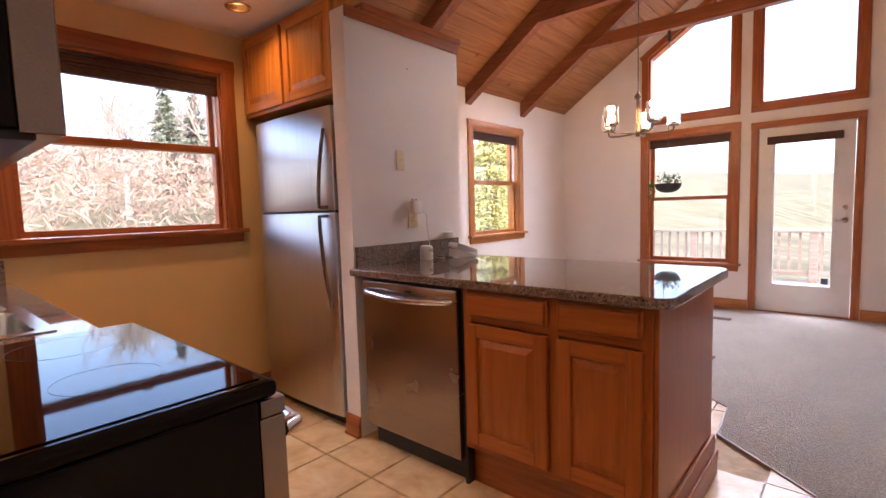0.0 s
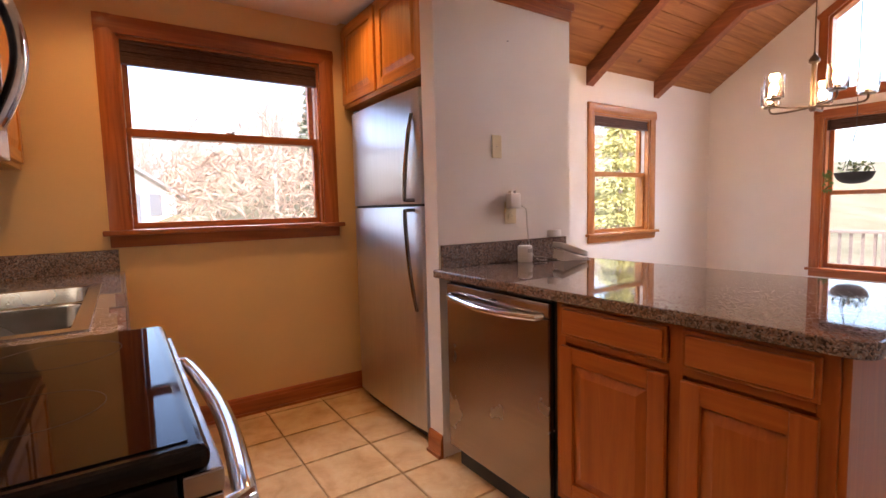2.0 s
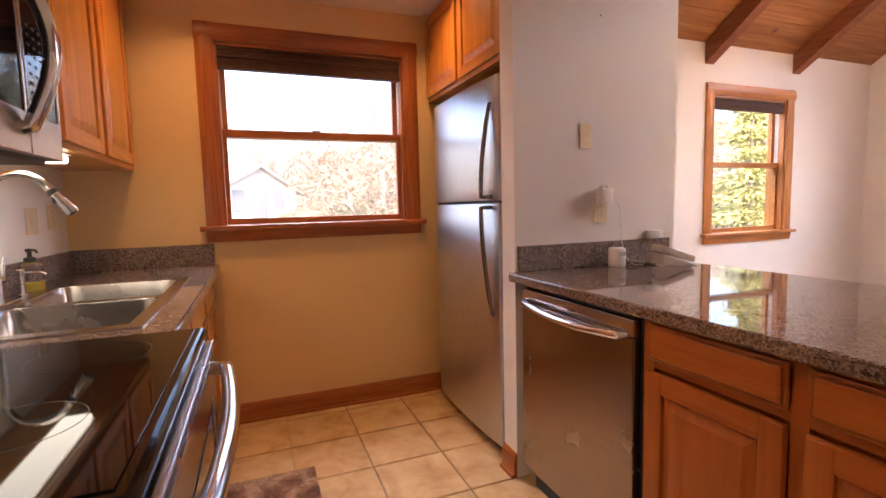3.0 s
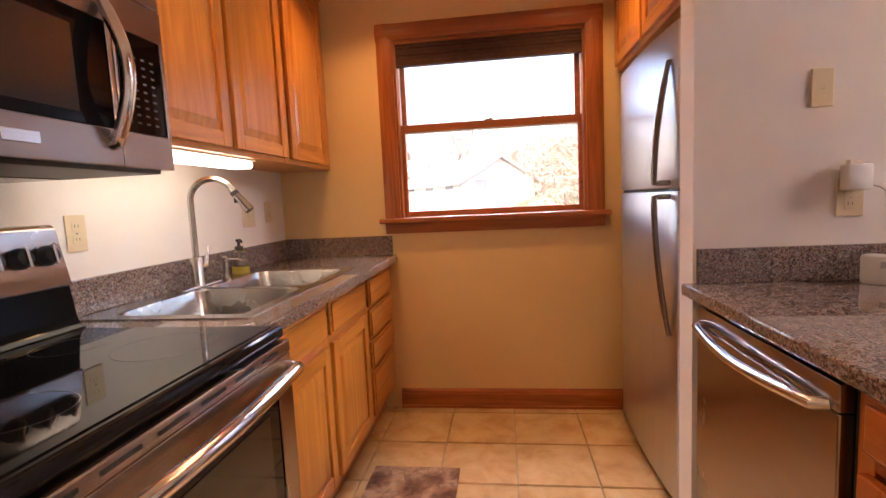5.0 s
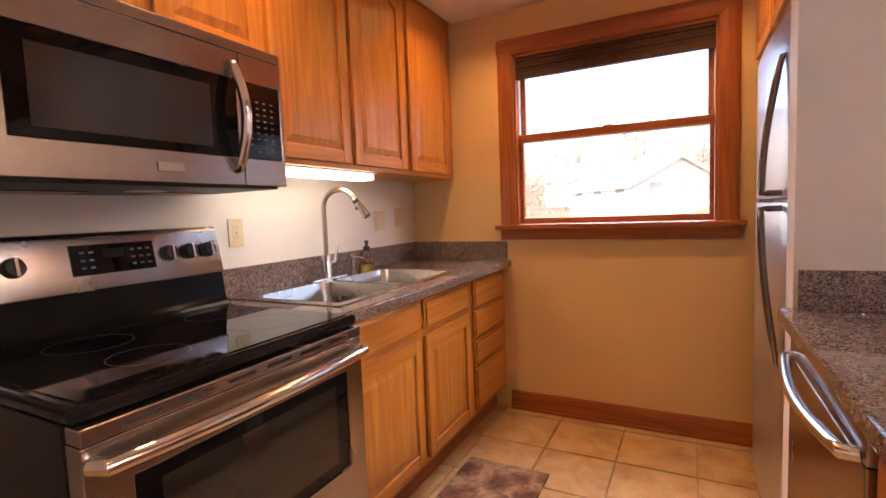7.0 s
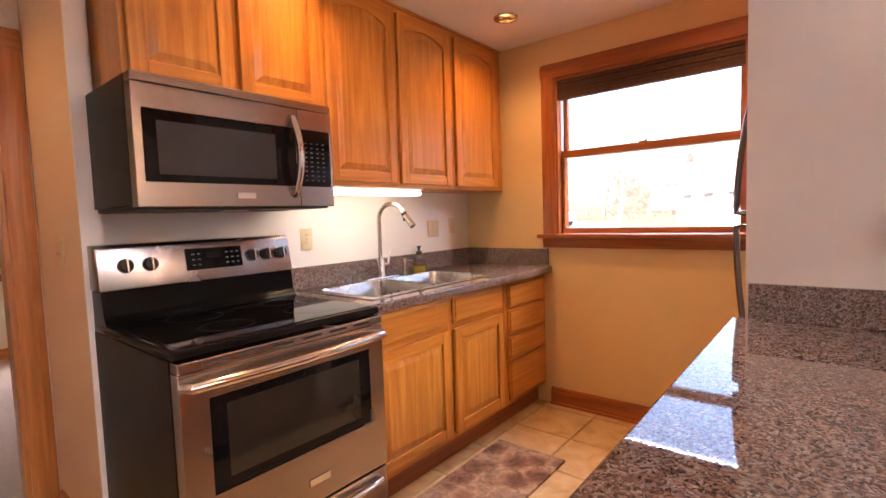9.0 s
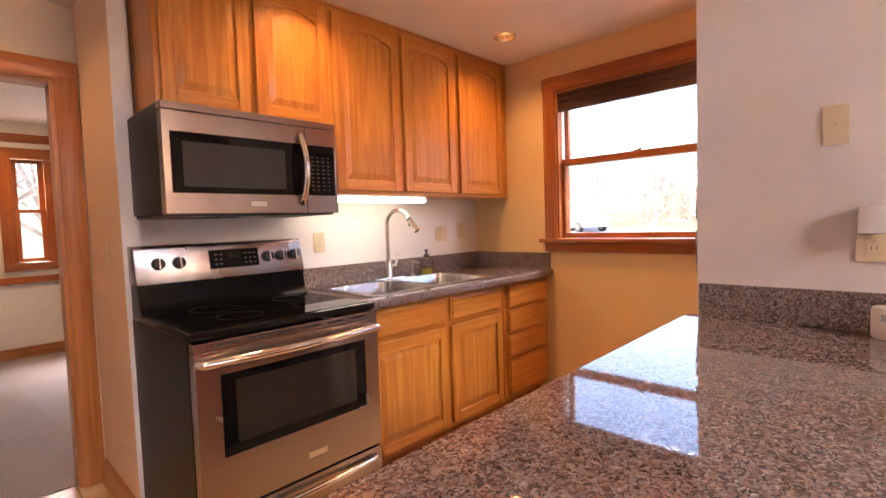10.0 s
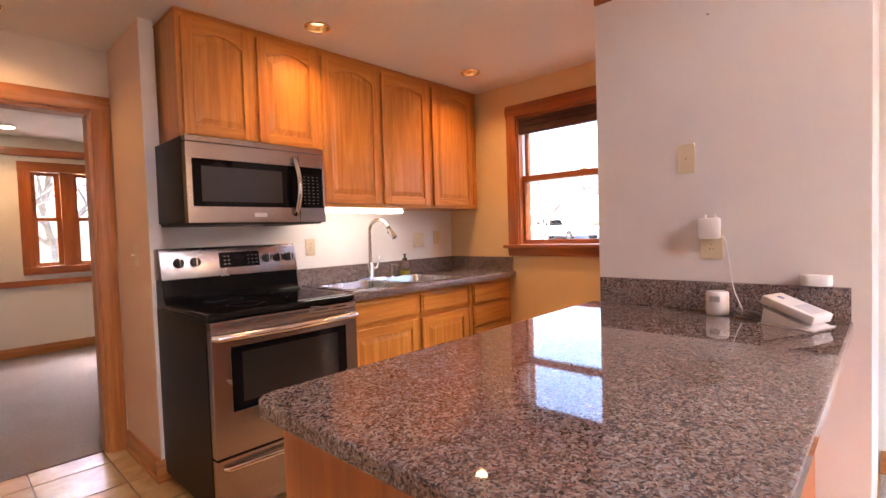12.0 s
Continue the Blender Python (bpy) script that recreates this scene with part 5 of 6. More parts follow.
def smooth_path(pts, n=6):
    out = []
    P = [Vector(p) for p in pts]
    for i in range(len(P) - 1):
        a, b, c, d = P[max(i - 1, 0)], P[i], P[i + 1], P[min(i + 2, len(P) - 1)]
        for k in range(n):
            t = k / n
            out.append(0.5 * ((2 * b) + (c - a) * t + (2 * a - 5 * b + 4 * c - d) * t * t + (3 * b - a - 3 * c + d) * t ** 3))
    return out + [P[-1]]


part("cord", tube(smooth_path(cable), 0.0022, 6), white_plastic, ad, "thin white cord", smooth=True)
whole("cord_bundle", tube(smooth_path([(-1.30, 2.88, CT1 + 0.004), (-1.27, 2.93, CT1 + 0.006), (-1.31, 2.96, CT1 + 0.012), (-1.335, 2.92, CT1 + 0.016), (-1.30, 2.89, CT1 + 0.02), (-1.27, 2.94, CT1 + 0.014), (-1.31, 2.975, CT1 + 0.008), (-1.25, 3.0, CT1 + 0.004)]), 0.004, 6), plain("grey_cord", (0.3, 0.28, 0.27), 0.5), "loose grey cord coiled on the worktop", "cord", smooth=True)
cup = thing("motion_sensor", (-1.31, 2.825, CT1), "small white cylindrical device on the granite worktop", "device")
part("body", lathe([(0.036, 0.0005), (0.038, 0.004), (0.038, 0.078), (0.035, 0.084), (0.030, 0.086)], -1.31, 2.825, CT1), white_plastic, cup, smooth=True)
part("lens_window", boxes(((-1.2735, 2.808, CT1 + 0.05), (-1.271, 2.842, CT1 + 0.07)), bev=0.001), plain("grey_lens", (0.45, 0.43, 0.42), 0.3), cup)
puck = thing("wall_puck", (-1.37, 3.11, 0.975), "small rounded white device on the partition above the backsplash", "device")
part("body", prism([(-1.3845, 3.064), (-1.362, 3.066), (-1.35, 3.074), (-1.344, 3.09), (-1.342, 3.108), (-1.344, 3.126), (-1.35, 3.142), (-1.362, 3.15), (-1.3845, 3.152)][::-1], "z", 0.9725, 1.01, 0.004), white_plastic, puck, smooth=True)
rt = thing("alarm_panel", (-1.21, 3.06, CT1), "white plastic panel leaning on a small folded white stand", "device")
m4 = Matrix.Translation((-1.225, 3.065, CT1)) @ Matrix.Rotation(radians(-20), 4, "Z") @ Matrix.Scale(0.82, 4)


def posed(bm, m):
    bmesh.ops.transform(bm, matrix=m, verts=bm.verts)
    return bm


part("stand", posed(join(boxes(((-0.08, -0.09, 0.001), (0.085, 0.105, 0.004))), prism([(-0.085, 0.0045), (0.095, 0.0045), (-0.075, 0.066)], "x", -0.07, 0.07, 0.001)), m4), white_plastic, rt, "folded white card stand")
tilt = m4 @ Matrix.Translation((0.0, 0.005, 0.066)) @ Matrix.Rotation(radians(-19), 4, "X")
body = part("body", posed(boxes(((-0.068, -0.098, -0.016), (0.068, 0.10, 0.02)), bev=0.007), tilt), white_plastic, rt, smooth=True)
part("grille", posed(boxes(((-0.045, 0.01, 0.0202), (0.045, 0.08, 0.0212)), bev=0.0003), tilt), plain("pale_grey_grille", (0.6, 0.6, 0.62), 0.5), body)
part("badge", posed(boxes(((-0.005, -0.07, 0.0202), (0.012, -0.048, 0.0212))), tilt), plain("blue_mark", (0.08, 0.10, 0.5), 0.4), body, "small blue mark")
whole("nail_hook", lathe([(0.0, 0.0), (0.004, 0.0), (0.004, 0.002), (0.0, 0.003)], -1.380, 2.785, 1.985, 10), dark_grey, "small dark nail stuck in the partition wall", "nail")


def rug():
    bm = bmesh.new()
    x0, x1, y0, y1 = -1.84, -1.0, 1.09, 1.49
    nx, ny = 40, 20
    g = [[bm.verts.new((x0 + (x1 - x0) * i / nx, y0 + (y1 - y0) * j / ny, FLOOR + 0.014 + 0.003 * noise.noise((i * 0.5, j * 0.5, 0.3)))) for j in range(ny + 1)] for i in range(nx + 1)]
    for i in range(nx):
        for j in range(ny):
            bm.faces.new((g[i][j], g[i + 1][j], g[i + 1][j + 1], g[i][j + 1]))
    edge = [e for e in bm.edges if e.is_boundary]
    r = bmesh.ops.extrude_edge_only(bm, edges=edge)
    for v in r["geom"]:
        if isinstance(v, bmesh.types.BMVert):
            v.co.z = FLOOR + 0.001
    return bm


def rug_mat():
    m, nt, b = nodes_of("patterned_brown_rug")
    v = mapping(nt, (1, 1, 1))
    br = nt.nodes.new("ShaderNodeTexVoronoi")
    br.inputs["Scale"].default_value = 7.0
    nt.links.new(v, br.inputs["Vector"])
    f = noise_tex(nt, v, 16.0, 5, 0.6, 1.2)
    a = ramp(nt, br.outputs["Distance"], [(0.2, (0.14, 0.065, 0.04)), (0.45, (0.24, 0.13, 0.08)), (0.6, (0.33, 0.22, 0.15))])
    c = ramp(nt, f, [(0.4, (0.55, 0.5, 0.48)), (0.6, (1.15, 1.1, 1.05))])
    nt.links.new(mix(nt, "MULTIPLY", 0.9, a, c), b.inputs["Base Color"])
    b.inputs["Roughness"].default_value = 1.0
    bump(nt, b, noise_tex(nt, v, 300.0, 3), 0.7, 0.004)
    return m


whole("kitchen_rug", rug(), rug_mat(), "brown patterned kitchen rug on the tile floor", "rug")

for vx, vy in ((-0.48, 6.38), (-0.33, 4.90)):
    v = thing("floor_vent", (vx, vy, FLOOR + 0.006), "brown slotted floor vent set in the carpet", "floor vent")
    part("frame", boxes(((vx - 0.15, vy - 0.05, FLOOR + 0.0065), (vx + 0.15, vy + 0.05, FLOOR + 0.012)), bev=0.002), shade_cloth, v)
    for k in range(12):
        part("slot", boxes(((vx - 0.13 + k * 0.022, vy - 0.035, FLOOR + 0.0122), (vx - 0.122 + k * 0.022, vy + 0.035, FLOOR + 0.0128))), black_plastic, v)
v = thing("floor_vent", (-0.8, 6.93, FLOOR + 0.006), "brown slotted floor vent under the tall window", "floor vent")
part("frame", boxes(((-0.95, 6.87, FLOOR + 0.0065), (-0.65, 6.98, FLOOR + 0.012)), bev=0.002), shade_cloth, v)

# chandelier under a tie beam
hx, hy = -0.76, 4.84
bronze = steel_mat("dark_bronze", (0.16, 0.12, 0.09), 0.35, "z")
shade_glass = glass_mat("clear_shade_glass", (1.0, 0.97, 0.93), 0.05)
ch = thing("chandelier", (hx, hy, 1.77), "bronze chandelier with lit glass cylinder shades", "chandelier")
part("canopy", lathe([(0.065, 2.82), (0.065, 2.835), (0.055, 2.852), (0.02, 2.8545)], hx, hy), bronze, ch, smooth=True)
part("stem", tube([(hx, hy, 2.83), (hx, hy, 2.08)], 0.004, 8), bronze, ch)
part("hub", lathe([(0.012, 1.71), (0.02, 1.725), (0.02, 1.755), (0.014, 1.77), (0.014, 2.01), (0.03, 2.02), (0.03, 2.04), (0.008, 2.07), (0.004, 2.09)], hx, hy), bronze, ch, smooth=True)
for k in range(5):
    a = math.tau * (k + 0.35) / 5
    ca, sa = math.cos(a), math.sin(a)
    ax, ay = hx + 0.27 * ca, hy + 0.27 * sa
    arm = part("arm", tube(smooth_path([(hx, hy, 1.74), (hx + 0.12 * ca, hy + 0.12 * sa, 1.735), (hx + 0.24 * ca, hy + 0.24 * sa, 1.74), (ax, ay, 1.76), (ax, ay, 1.785)]), 0.007, 8), bronze, ch, smooth=True)
    part("cup", lathe([(0.04, 1.782), (0.042, 1.79), (0.02, 1.794), (0.016, 1.82)], ax, ay), bronze, arm, smooth=True)
    sh = part("shade", lathe([(0.054, 1.7915), (0.056, 1.795), (0.056, 1.935), (0.0535, 1.935), (0.0535, 1.796)], ax, ay), shade_glass, arm, "clear glass cylinder shade", smooth=True)
    sh.visible_shadow = False
    part("bulb", lathe([(0.01, 1.821), (0.02, 1.84), (0.027, 1.86), (0.02, 1.882), (0.006, 1.892)], ax, ay, sides=16), bulb_glow, arm, "lit warm bulb", smooth=True)
    bulb("chandelier_bulb", ax, ay, 1.93, CHANW, WARM, 0.03)

# hanging planter under the next tie beam
px_, py_, pz_ = -0.83, 5.92, 1.32
leaf = plain("pale_leaf", (0.16, 0.22, 0.10), 0.6, vary=0.4, scale=40.0)
pl = thing("hanging_planter", (px_, py_, pz_), "dark bowl planter with a trailing plant on a cord", "hanging planter")
part("bowl", lathe([(0.03, -0.06), (0.075, -0.05), (0.11, -0.02), (0.128, 0.025), (0.13, 0.03), (0.12, 0.03), (0.10, 0.015)], px_, py_, pz_, 28), black_plastic, pl, "dark bowl", smooth=True)
for k in range(3):
    a = math.tau * k / 3 + 0.4
    part("cord", tube([(px_ + 0.125 * math.cos(a), py_ + 0.125 * math.sin(a), pz_ + 0.03), (px_, py_, pz_ + 0.36)], 0.0025, 6), dark_grey, pl)
part("hook_cord", tube([(px_, py_, pz_ + 0.355), (px_, py_, 2.78)], 0.003, 6), key_print, pl)
part("hook", lathe([(0.012, 2.74), (0.018, 2.77), (0.018, 2.84), (0.01, 2.8545)], px_, py_, sides=12), black_plastic, pl, "dark swivel hook")
bm = bmesh.new()
rnd = random.Random(5)
for k in range(120):
    a, r, z = rnd.uniform(0, math.tau), rnd.uniform(0.0, 0.12), pz_ + rnd.uniform(0.02, 0.12)
    c = Vector((px_ + r * math.cos(a), py_ + r * math.sin(a), z))
    d = Vector((rnd.uniform(-1, 1), rnd.uniform(-1, 1), rnd.uniform(-0.3, 0.8))).normalized() * 0.03
    w = d.cross(Vector((rnd.uniform(-1, 1), rnd.uniform(-1, 1), 1))).normalized() * 0.009
    bm.faces.new([bm.verts.new(c + q) for q in (-d * 0.6, w, d, -w)])
part("foliage", bm, leaf, pl, "small pale green leaves")

# small trailing sprig hung beside the tall window's glass
sx_, sy_ = -1.33, 6.985
spr = thing("hanging_sprig", (sx_, sy_, 1.22), "small green sprig hung on a cord beside the window", "hanging plant")
part("cord", tube([(sx_, sy_, 1.40), (sx_, sy_, 1.935)], 0.0025, 6), dark_grey, spr)
bm = bmesh.new()
for k in range(46):
    c = Vector((sx_ + rnd.uniform(-0.035, 0.035), sy_ + rnd.uniform(-0.02, 0.02), rnd.uniform(1.20, 1.44)))
    d = Vector((rnd.uniform(-1, 1), rnd.uniform(-0.6, 0.6), rnd.uniform(-1, 0.6))).normalized() * 0.026
    w = d.cross(Vector((0.3, 1, 0.2))).normalized() * 0.01
    bm.faces.new([bm.verts.new(c + q) for q in (-d, w, d, -w)])
part("foliage", bm, plain("sprig_green", (0.09, 0.17, 0.05), 0.6, vary=0.4, scale=30.0), spr, "small green leaves")


# ---- outdoors ----
def lift(x, y):
    """Height of the land: level by the house, rising to wooded hills in the west, falling away in the north."""
    r = math.hypot(x, y - 2)
    west = max(0.0, -x) / (r + 1e-6)
    north = max(0.0, y - 2) / (r + 1e-6)
    k = max(0.0, r - 9)
    h = -0.95 + west * 0.062 * min(k, 70) - north * (1 - west) * 0.05 * min(k, 60)
    h += west * 0.075 * min(k, 70) * min(1.0, max(0.0, ((y - 2) / (r + 1e-6) + 0.03) / 0.16))
    h += west * north * 0.24 * max(0.0, min(k, 90) - 22) * 1.4
    h += 0.05 * max(0.0, k - 90)
    return h + 0.25 * noise.noise((x * 0.06, y * 0.06, 0.7)) * min(1.0, k / 15)


def ground_mat():
    m, nt, b = nodes_of("winter_grass")
    v = mapping(nt, (1, 1, 1))
    f = noise_tex(nt, v, 0.25, 6, 0.65)
    col = ramp(nt, f, [(0.35, (0.14, 0.125, 0.06)), (0.5, (0.21, 0.19, 0.10)), (0.66, (0.29, 0.25, 0.16))])
    fine = ramp(nt, noise_tex(nt, v, 30.0, 4), [(0.3, (0.7, 0.7, 0.7)), (0.7, (1, 1, 1))])
    nt.links.new(mix(nt, "MULTIPLY", 1.0, col, fine), b.inputs["Base Color"])
    b.inputs["Roughness"].default_value = 1.0
    return m


def ground_sheet():
    bm = bmesh.new()
    steps = [-900, -400, -220, -150, -120, -100, -85, -72, -62, -54, -47, -41, -36, -32, -28, -24, -20, -17, -14, -11, -8, -5, -2.9]
    xs = steps + [2, 6, 10, 16, 25, 40, 70, 120, 300, 900]
    ys = [-900, -300, -120, -80, -60, -48, -40, -33, -27, -22, -18, -14, -11, -8, -4.5, -1, 2, 5, 7.5, 10, 13, 16, 20, 25, 31, 38, 46, 56, 70, 90, 120, 200, 900]
    g = [[bm.verts.new((x, y, lift(x, y))) for y in ys] for x in xs]
    for i in range(len(xs) - 1):
        for j in range(len(ys) - 1):
            bm.faces.new((g[i][j], g[i + 1][j], g[i + 1][j + 1], g[i][j + 1]))
    return bm


structure("ground", ground_sheet(), ground_mat(), "pale winter grass and hillside", "ground")
bark = plain("pale_bark", (0.40, 0.34, 0.28), 0.95, vary=0.3, scale=8.0)
# needle green is paled: the distance haze is in the colour
needle = plain("hazed_needles", (0.17, 0.19, 0.13), 0.85, vary=0.45, scale=3.0)
gold_leaf = plain("yellow_green_leaves", (0.44, 0.42, 0.16), 0.8, vary=0.45, scale=4.0)
twig_brush = plain("russet_brush", (0.34, 0.235, 0.175), 0.95, vary=0.35, scale=0.8)


def bare_tree(seed, height, spread=0.55):
    rnd = random.Random(seed)
    bms, tips = [], []

    def grow(p, d, length, rad, level):
        pts, rads = [p.copy()], [rad]
        q, w = p.copy(), d.copy()
        n = 4
        for k in range(n):
            w = (w + Vector((rnd.uniform(-1, 1), rnd.uniform(-1, 1), rnd.uniform(-0.3, 0.7))) * 0.13).normalized()
            q = q + w * (length / n)
            pts.append(q.copy())
            rads.append(rad * (1 - 0.62 * (k + 1) / n))
        bms.append((pts, rads, 6 if level == 0 else 4 if level < 3 else 3))
        if level >= 3:
            return
        for k in range((9, 6, 4)[level]):
            i = rnd.choice((2, 3, 4) if level == 0 else (1, 2, 3, 4))
            side = Vector((rnd.uniform(-1, 1), rnd.uniform(-1, 1), 0)).normalized()
            grow(pts[i], (w * 0.75 + side * spread * 1.4 + Vector((0, 0, 0.25))).normalized(), length * rnd.uniform(0.45, 0.68), rads[i] * 0.78, level + 1)
    grow(Vector((0, 0, 0)), Vector((0, 0, 1)), height * 0.5, height * 0.016, 0)
    return join(*[tube(a, b, c, False) for a, b, c in bms])


def blades(rnd, count, place, size, thin=0.32):
    """Many small leaf blades in one mesh."""
    verts, faces = [], []
    for _ in range(count):
        c, lean = place(rnd)
        d = (lean + Vector((rnd.uniform(-1, 1), rnd.uniform(-1, 1), rnd.uniform(-1, 1))) * 0.6).normalized() * size * rnd.uniform(0.6, 1.4)
        w = d.cross(Vector((rnd.uniform(-1, 1), rnd.uniform(-1, 1), rnd.uniform(-1, 1)))).normalized() * size * thin
        n = len(verts)
        verts += [c - d * 0.5, c + w, c + d, c - w]
        faces.append((n, n + 1, n + 2, n + 3))
    me = bpy.data.meshes.new("blades")
    me.from_pydata([tuple(v) for v in verts], [], faces)
    bm = bmesh.new()
    bm.from_mesh(me)
    bpy.data.meshes.remove(me)
    return bm


def conifer(name, seed, height, width, material, label, tiers=13, count=2600, leaf=0.036):
    rnd = random.Random(seed)
    e = thing(name, (0, 0, 0), label, "tree")
    part("trunk", tube([(0, 0, -0.3), (0.05, 0.02, height * 0.5), (0, 0, height * 0.97)], [height * 0.018, height * 0.012, 0.02], 7), bark, e)

    def place(r):
        k = r.random() ** 0.75
        tier = (int((1 - k) * tiers) + r.uniform(-0.15, 0.4)) / tiers
        z = height * (0.08 + 0.92 * tier)
        rad = width * (1 - tier) * (0.55 + 0.45 * math.sin(7 * r.random())) + 0.05
        a = r.uniform(0, math.tau)
        rad *= r.uniform(0.25, 1.0)
        return Vector((rad * math.cos(a), rad * math.sin(a), z - rad * 0.22)), Vector((math.cos(a), math.sin(a), -0.25))
    part("crown", blades(rnd, count, place, height * leaf), material, e)
    return e


def tree_bare(seed, height, label):
    e = thing("bare_tree", (0, 0, 0), label, "tree")
    part("branches", bare_tree(seed, height), bark, e)
    return e


tb = [tree_bare(s, h, "leafless deciduous tree with many fine pale branches") for s, h in ((1, 8.5), (2, 7.0), (3, 9.5))]
tc = [conifer("evergreen_tree", 11, 7.5, 1.6, needle, "green conifer at the edge of the woods, paled with painted haze"), conifer("evergreen_tree", 12, 9.0, 2.1, needle, "green conifer at the edge of the woods, paled with painted haze")]
tg = conifer("golden_conifer", 13, 8.0, 2.2, gold_leaf, "yellow-green conifer close outside the window", tiers=9, count=11000, leaf=0.02)
for ob in (*tb, *tc, tg):
    ob["group"] = "trees round the house"


def plant(ob, x, y, turn, size, first):
    m = Matrix.Translation((x, y, lift(x, y) - 0.05)) @ Matrix.Rotation(radians(turn), 4, "Z") @ Matrix.Diagonal((size, size, size, 1))
    if first:
        ob.matrix_basis = m
        return ob
    c = copy_thing(ob, Matrix.Translation(m.translation) @ Matrix.Rotation(radians(turn), 4, "Z"))
    c.scale = (size, size, size)
    return c


rnd = random.Random(21)
# single trees that stand out, then the wood's edge
plant(tb[0], -24.0, 7.6, 20, 0.95, True)
plant(tb[1], -22.0, -5.3, 80, 0.95, True)
plant(tb[2], -20.0, -9.6, 140, 0.8, True)
plant(tb[1], -17.0, -7.4, 10, 0.75, False)
plant(tb[0], -26.0, -14.5, 60, 0.8, False)
plant(tc[0], -33.0, 12.8, 0, 0.85, True)
plant(tc[1], -36.0, 15.5, 0, 0.8, True)
plant(tc[0], -38.0, 0.2, 40, 0.5, False)
plant(tg, -9.5, 15.5, 0, 0.95, True)
plant(tg, -8.2, 13.2, 70, 0.62, False)
plant(tg, -12.5, 19.5, 120, 0.9, False)
for k in range(84):
    a = radians(rnd.uniform(196, 128) if k % 5 else rnd.uniform(215, 196))
    r = rnd.uniform(36, 62)
    x, y = r * math.cos(a), 2 + r * math.sin(a)
    if k % 3 == 0 and y > 6:
        plant(tc[k % 2], x, y, rnd.uniform(0, 360), rnd.uniform(0.8, 1.45), False)
    else:
        plant(tb[k % 3], x, y, rnd.uniform(0, 360), rnd.uniform(0.75, 1.25), False)
for x, y in ((0.5, -11.5), (-1.6, -13.0), (-3.6, -15.0), (2.4, -14.0)):
    plant(tb[int(x * 10) % 3], x, y, x * 77, 0.9, False)


def hill_place(r):
    a = radians(r.uniform(200, 108))
    d = r.uniform(17 if a < radians(178) else 34, 88)
    x, y = d * math.cos(a), 2 + d * math.sin(a)
    return Vector((x, y, lift(x, y) + r.uniform(0.1, 3.0))), Vector((0, 0, 0.25))


tagged(part("hillside_brush", blades(random.Random(31), 64000, hill_place, 0.42, 0.07), twig_brush), "russet brush and saplings on the hillside", "brush", kind="stuff")

# neighbouring houses
# house windows and doors: the sky's glare is put into a pale grey
pale_window = plain("sky_glare_grey", (0.30, 0.31, 0.33), 0.15, vary=0.05)
siding = plain("white_siding", (0.72, 0.70, 0.68), 0.7, vary=0.06)
shingle = plain("weathered_roof", (0.42, 0.39, 0.37), 0.9, vary=0.15, scale=3.0)


def house(name, x, y, w, d, wall, rise, turn, label):
    """A gabled house: w along its ridge, d across it."""
    z = lift(x, y) - 0.2
    e = thing(name, (x, y, z), label, "house", "neighbouring houses")
    m = Matrix.Translation((x, y, z)) @ Matrix.Rotation(radians(turn), 4, "Z")
    part("wall", posed(prism([(-d / 2, 0), (d / 2, 0), (d / 2, wall), (0, wall + rise), (-d / 2, wall)], "x", -w / 2, w / 2), m), siding, e)
    for s in (-1, 1):
        pts = [(0, wall + rise + 0.02), (s * (d / 2 + 0.35), wall - 0.35 * rise / (d / 2) + 0.02), (s * (d / 2 + 0.35), wall - 0.35 * rise / (d / 2) + 0.2), (0, wall + rise + 0.2)]
        part("roof", posed(prism(pts, "x", -w / 2 - 0.3, w / 2 + 0.3), m), shingle, e)
    for k in range(3):
        u = -w / 2 + w * (k + 0.5) / 3
        for s in (-1, 1):
            win = part("window", posed(boxes(((u - 0.4, s * (d / 2 + 0.002), 0.9), (u + 0.4, s * (d / 2 + 0.04), 2.0))), m), pale_window, e)
            part("frame", posed(boxes(((u - 0.5, s * (d / 2 + 0.001), 0.8), (u + 0.5, s * (d / 2 + 0.03), 0.9))), m), siding, win)
    for v in (-d / 4, d / 4):
        part("window", posed(boxes(((w / 2 + 0.002, v - 0.35, 0.9), (w / 2 + 0.04, v + 0.35, 2.0))), m), pale_window, e)
    part("door", posed(boxes(((w / 2 + 0.002, -0.45, 0.0), (w / 2 + 0.05, 0.45, 2.0))), m), pale_window, e)
    return e


house("garage", -30, -0.6, 7.0, 5.2, 1.9, 1.3, 38, "white-sided garage with a pale shingle roof")
house("house", -46, -4.5, 10.0, 6.0, 2.4, 1.5, 80, "white-sided house with a pale shingle roof across the field")
structure("driveway", prism([(-14.5, -7.5), (-40, -28), (-44, -24), (-26, -7), (-20, -4.6)], "z", 0.0, 0.02), plain("pale_gravel", (0.36, 0.345, 0.32), 0.95, vary=0.15, scale=2.0), "pale gravel drive across the field", "road")
drive = bpy.data.objects["driveway"]
for v in drive.data.vertices:
    v.co.z += lift(v.co.x, v.co.y) + 0.12


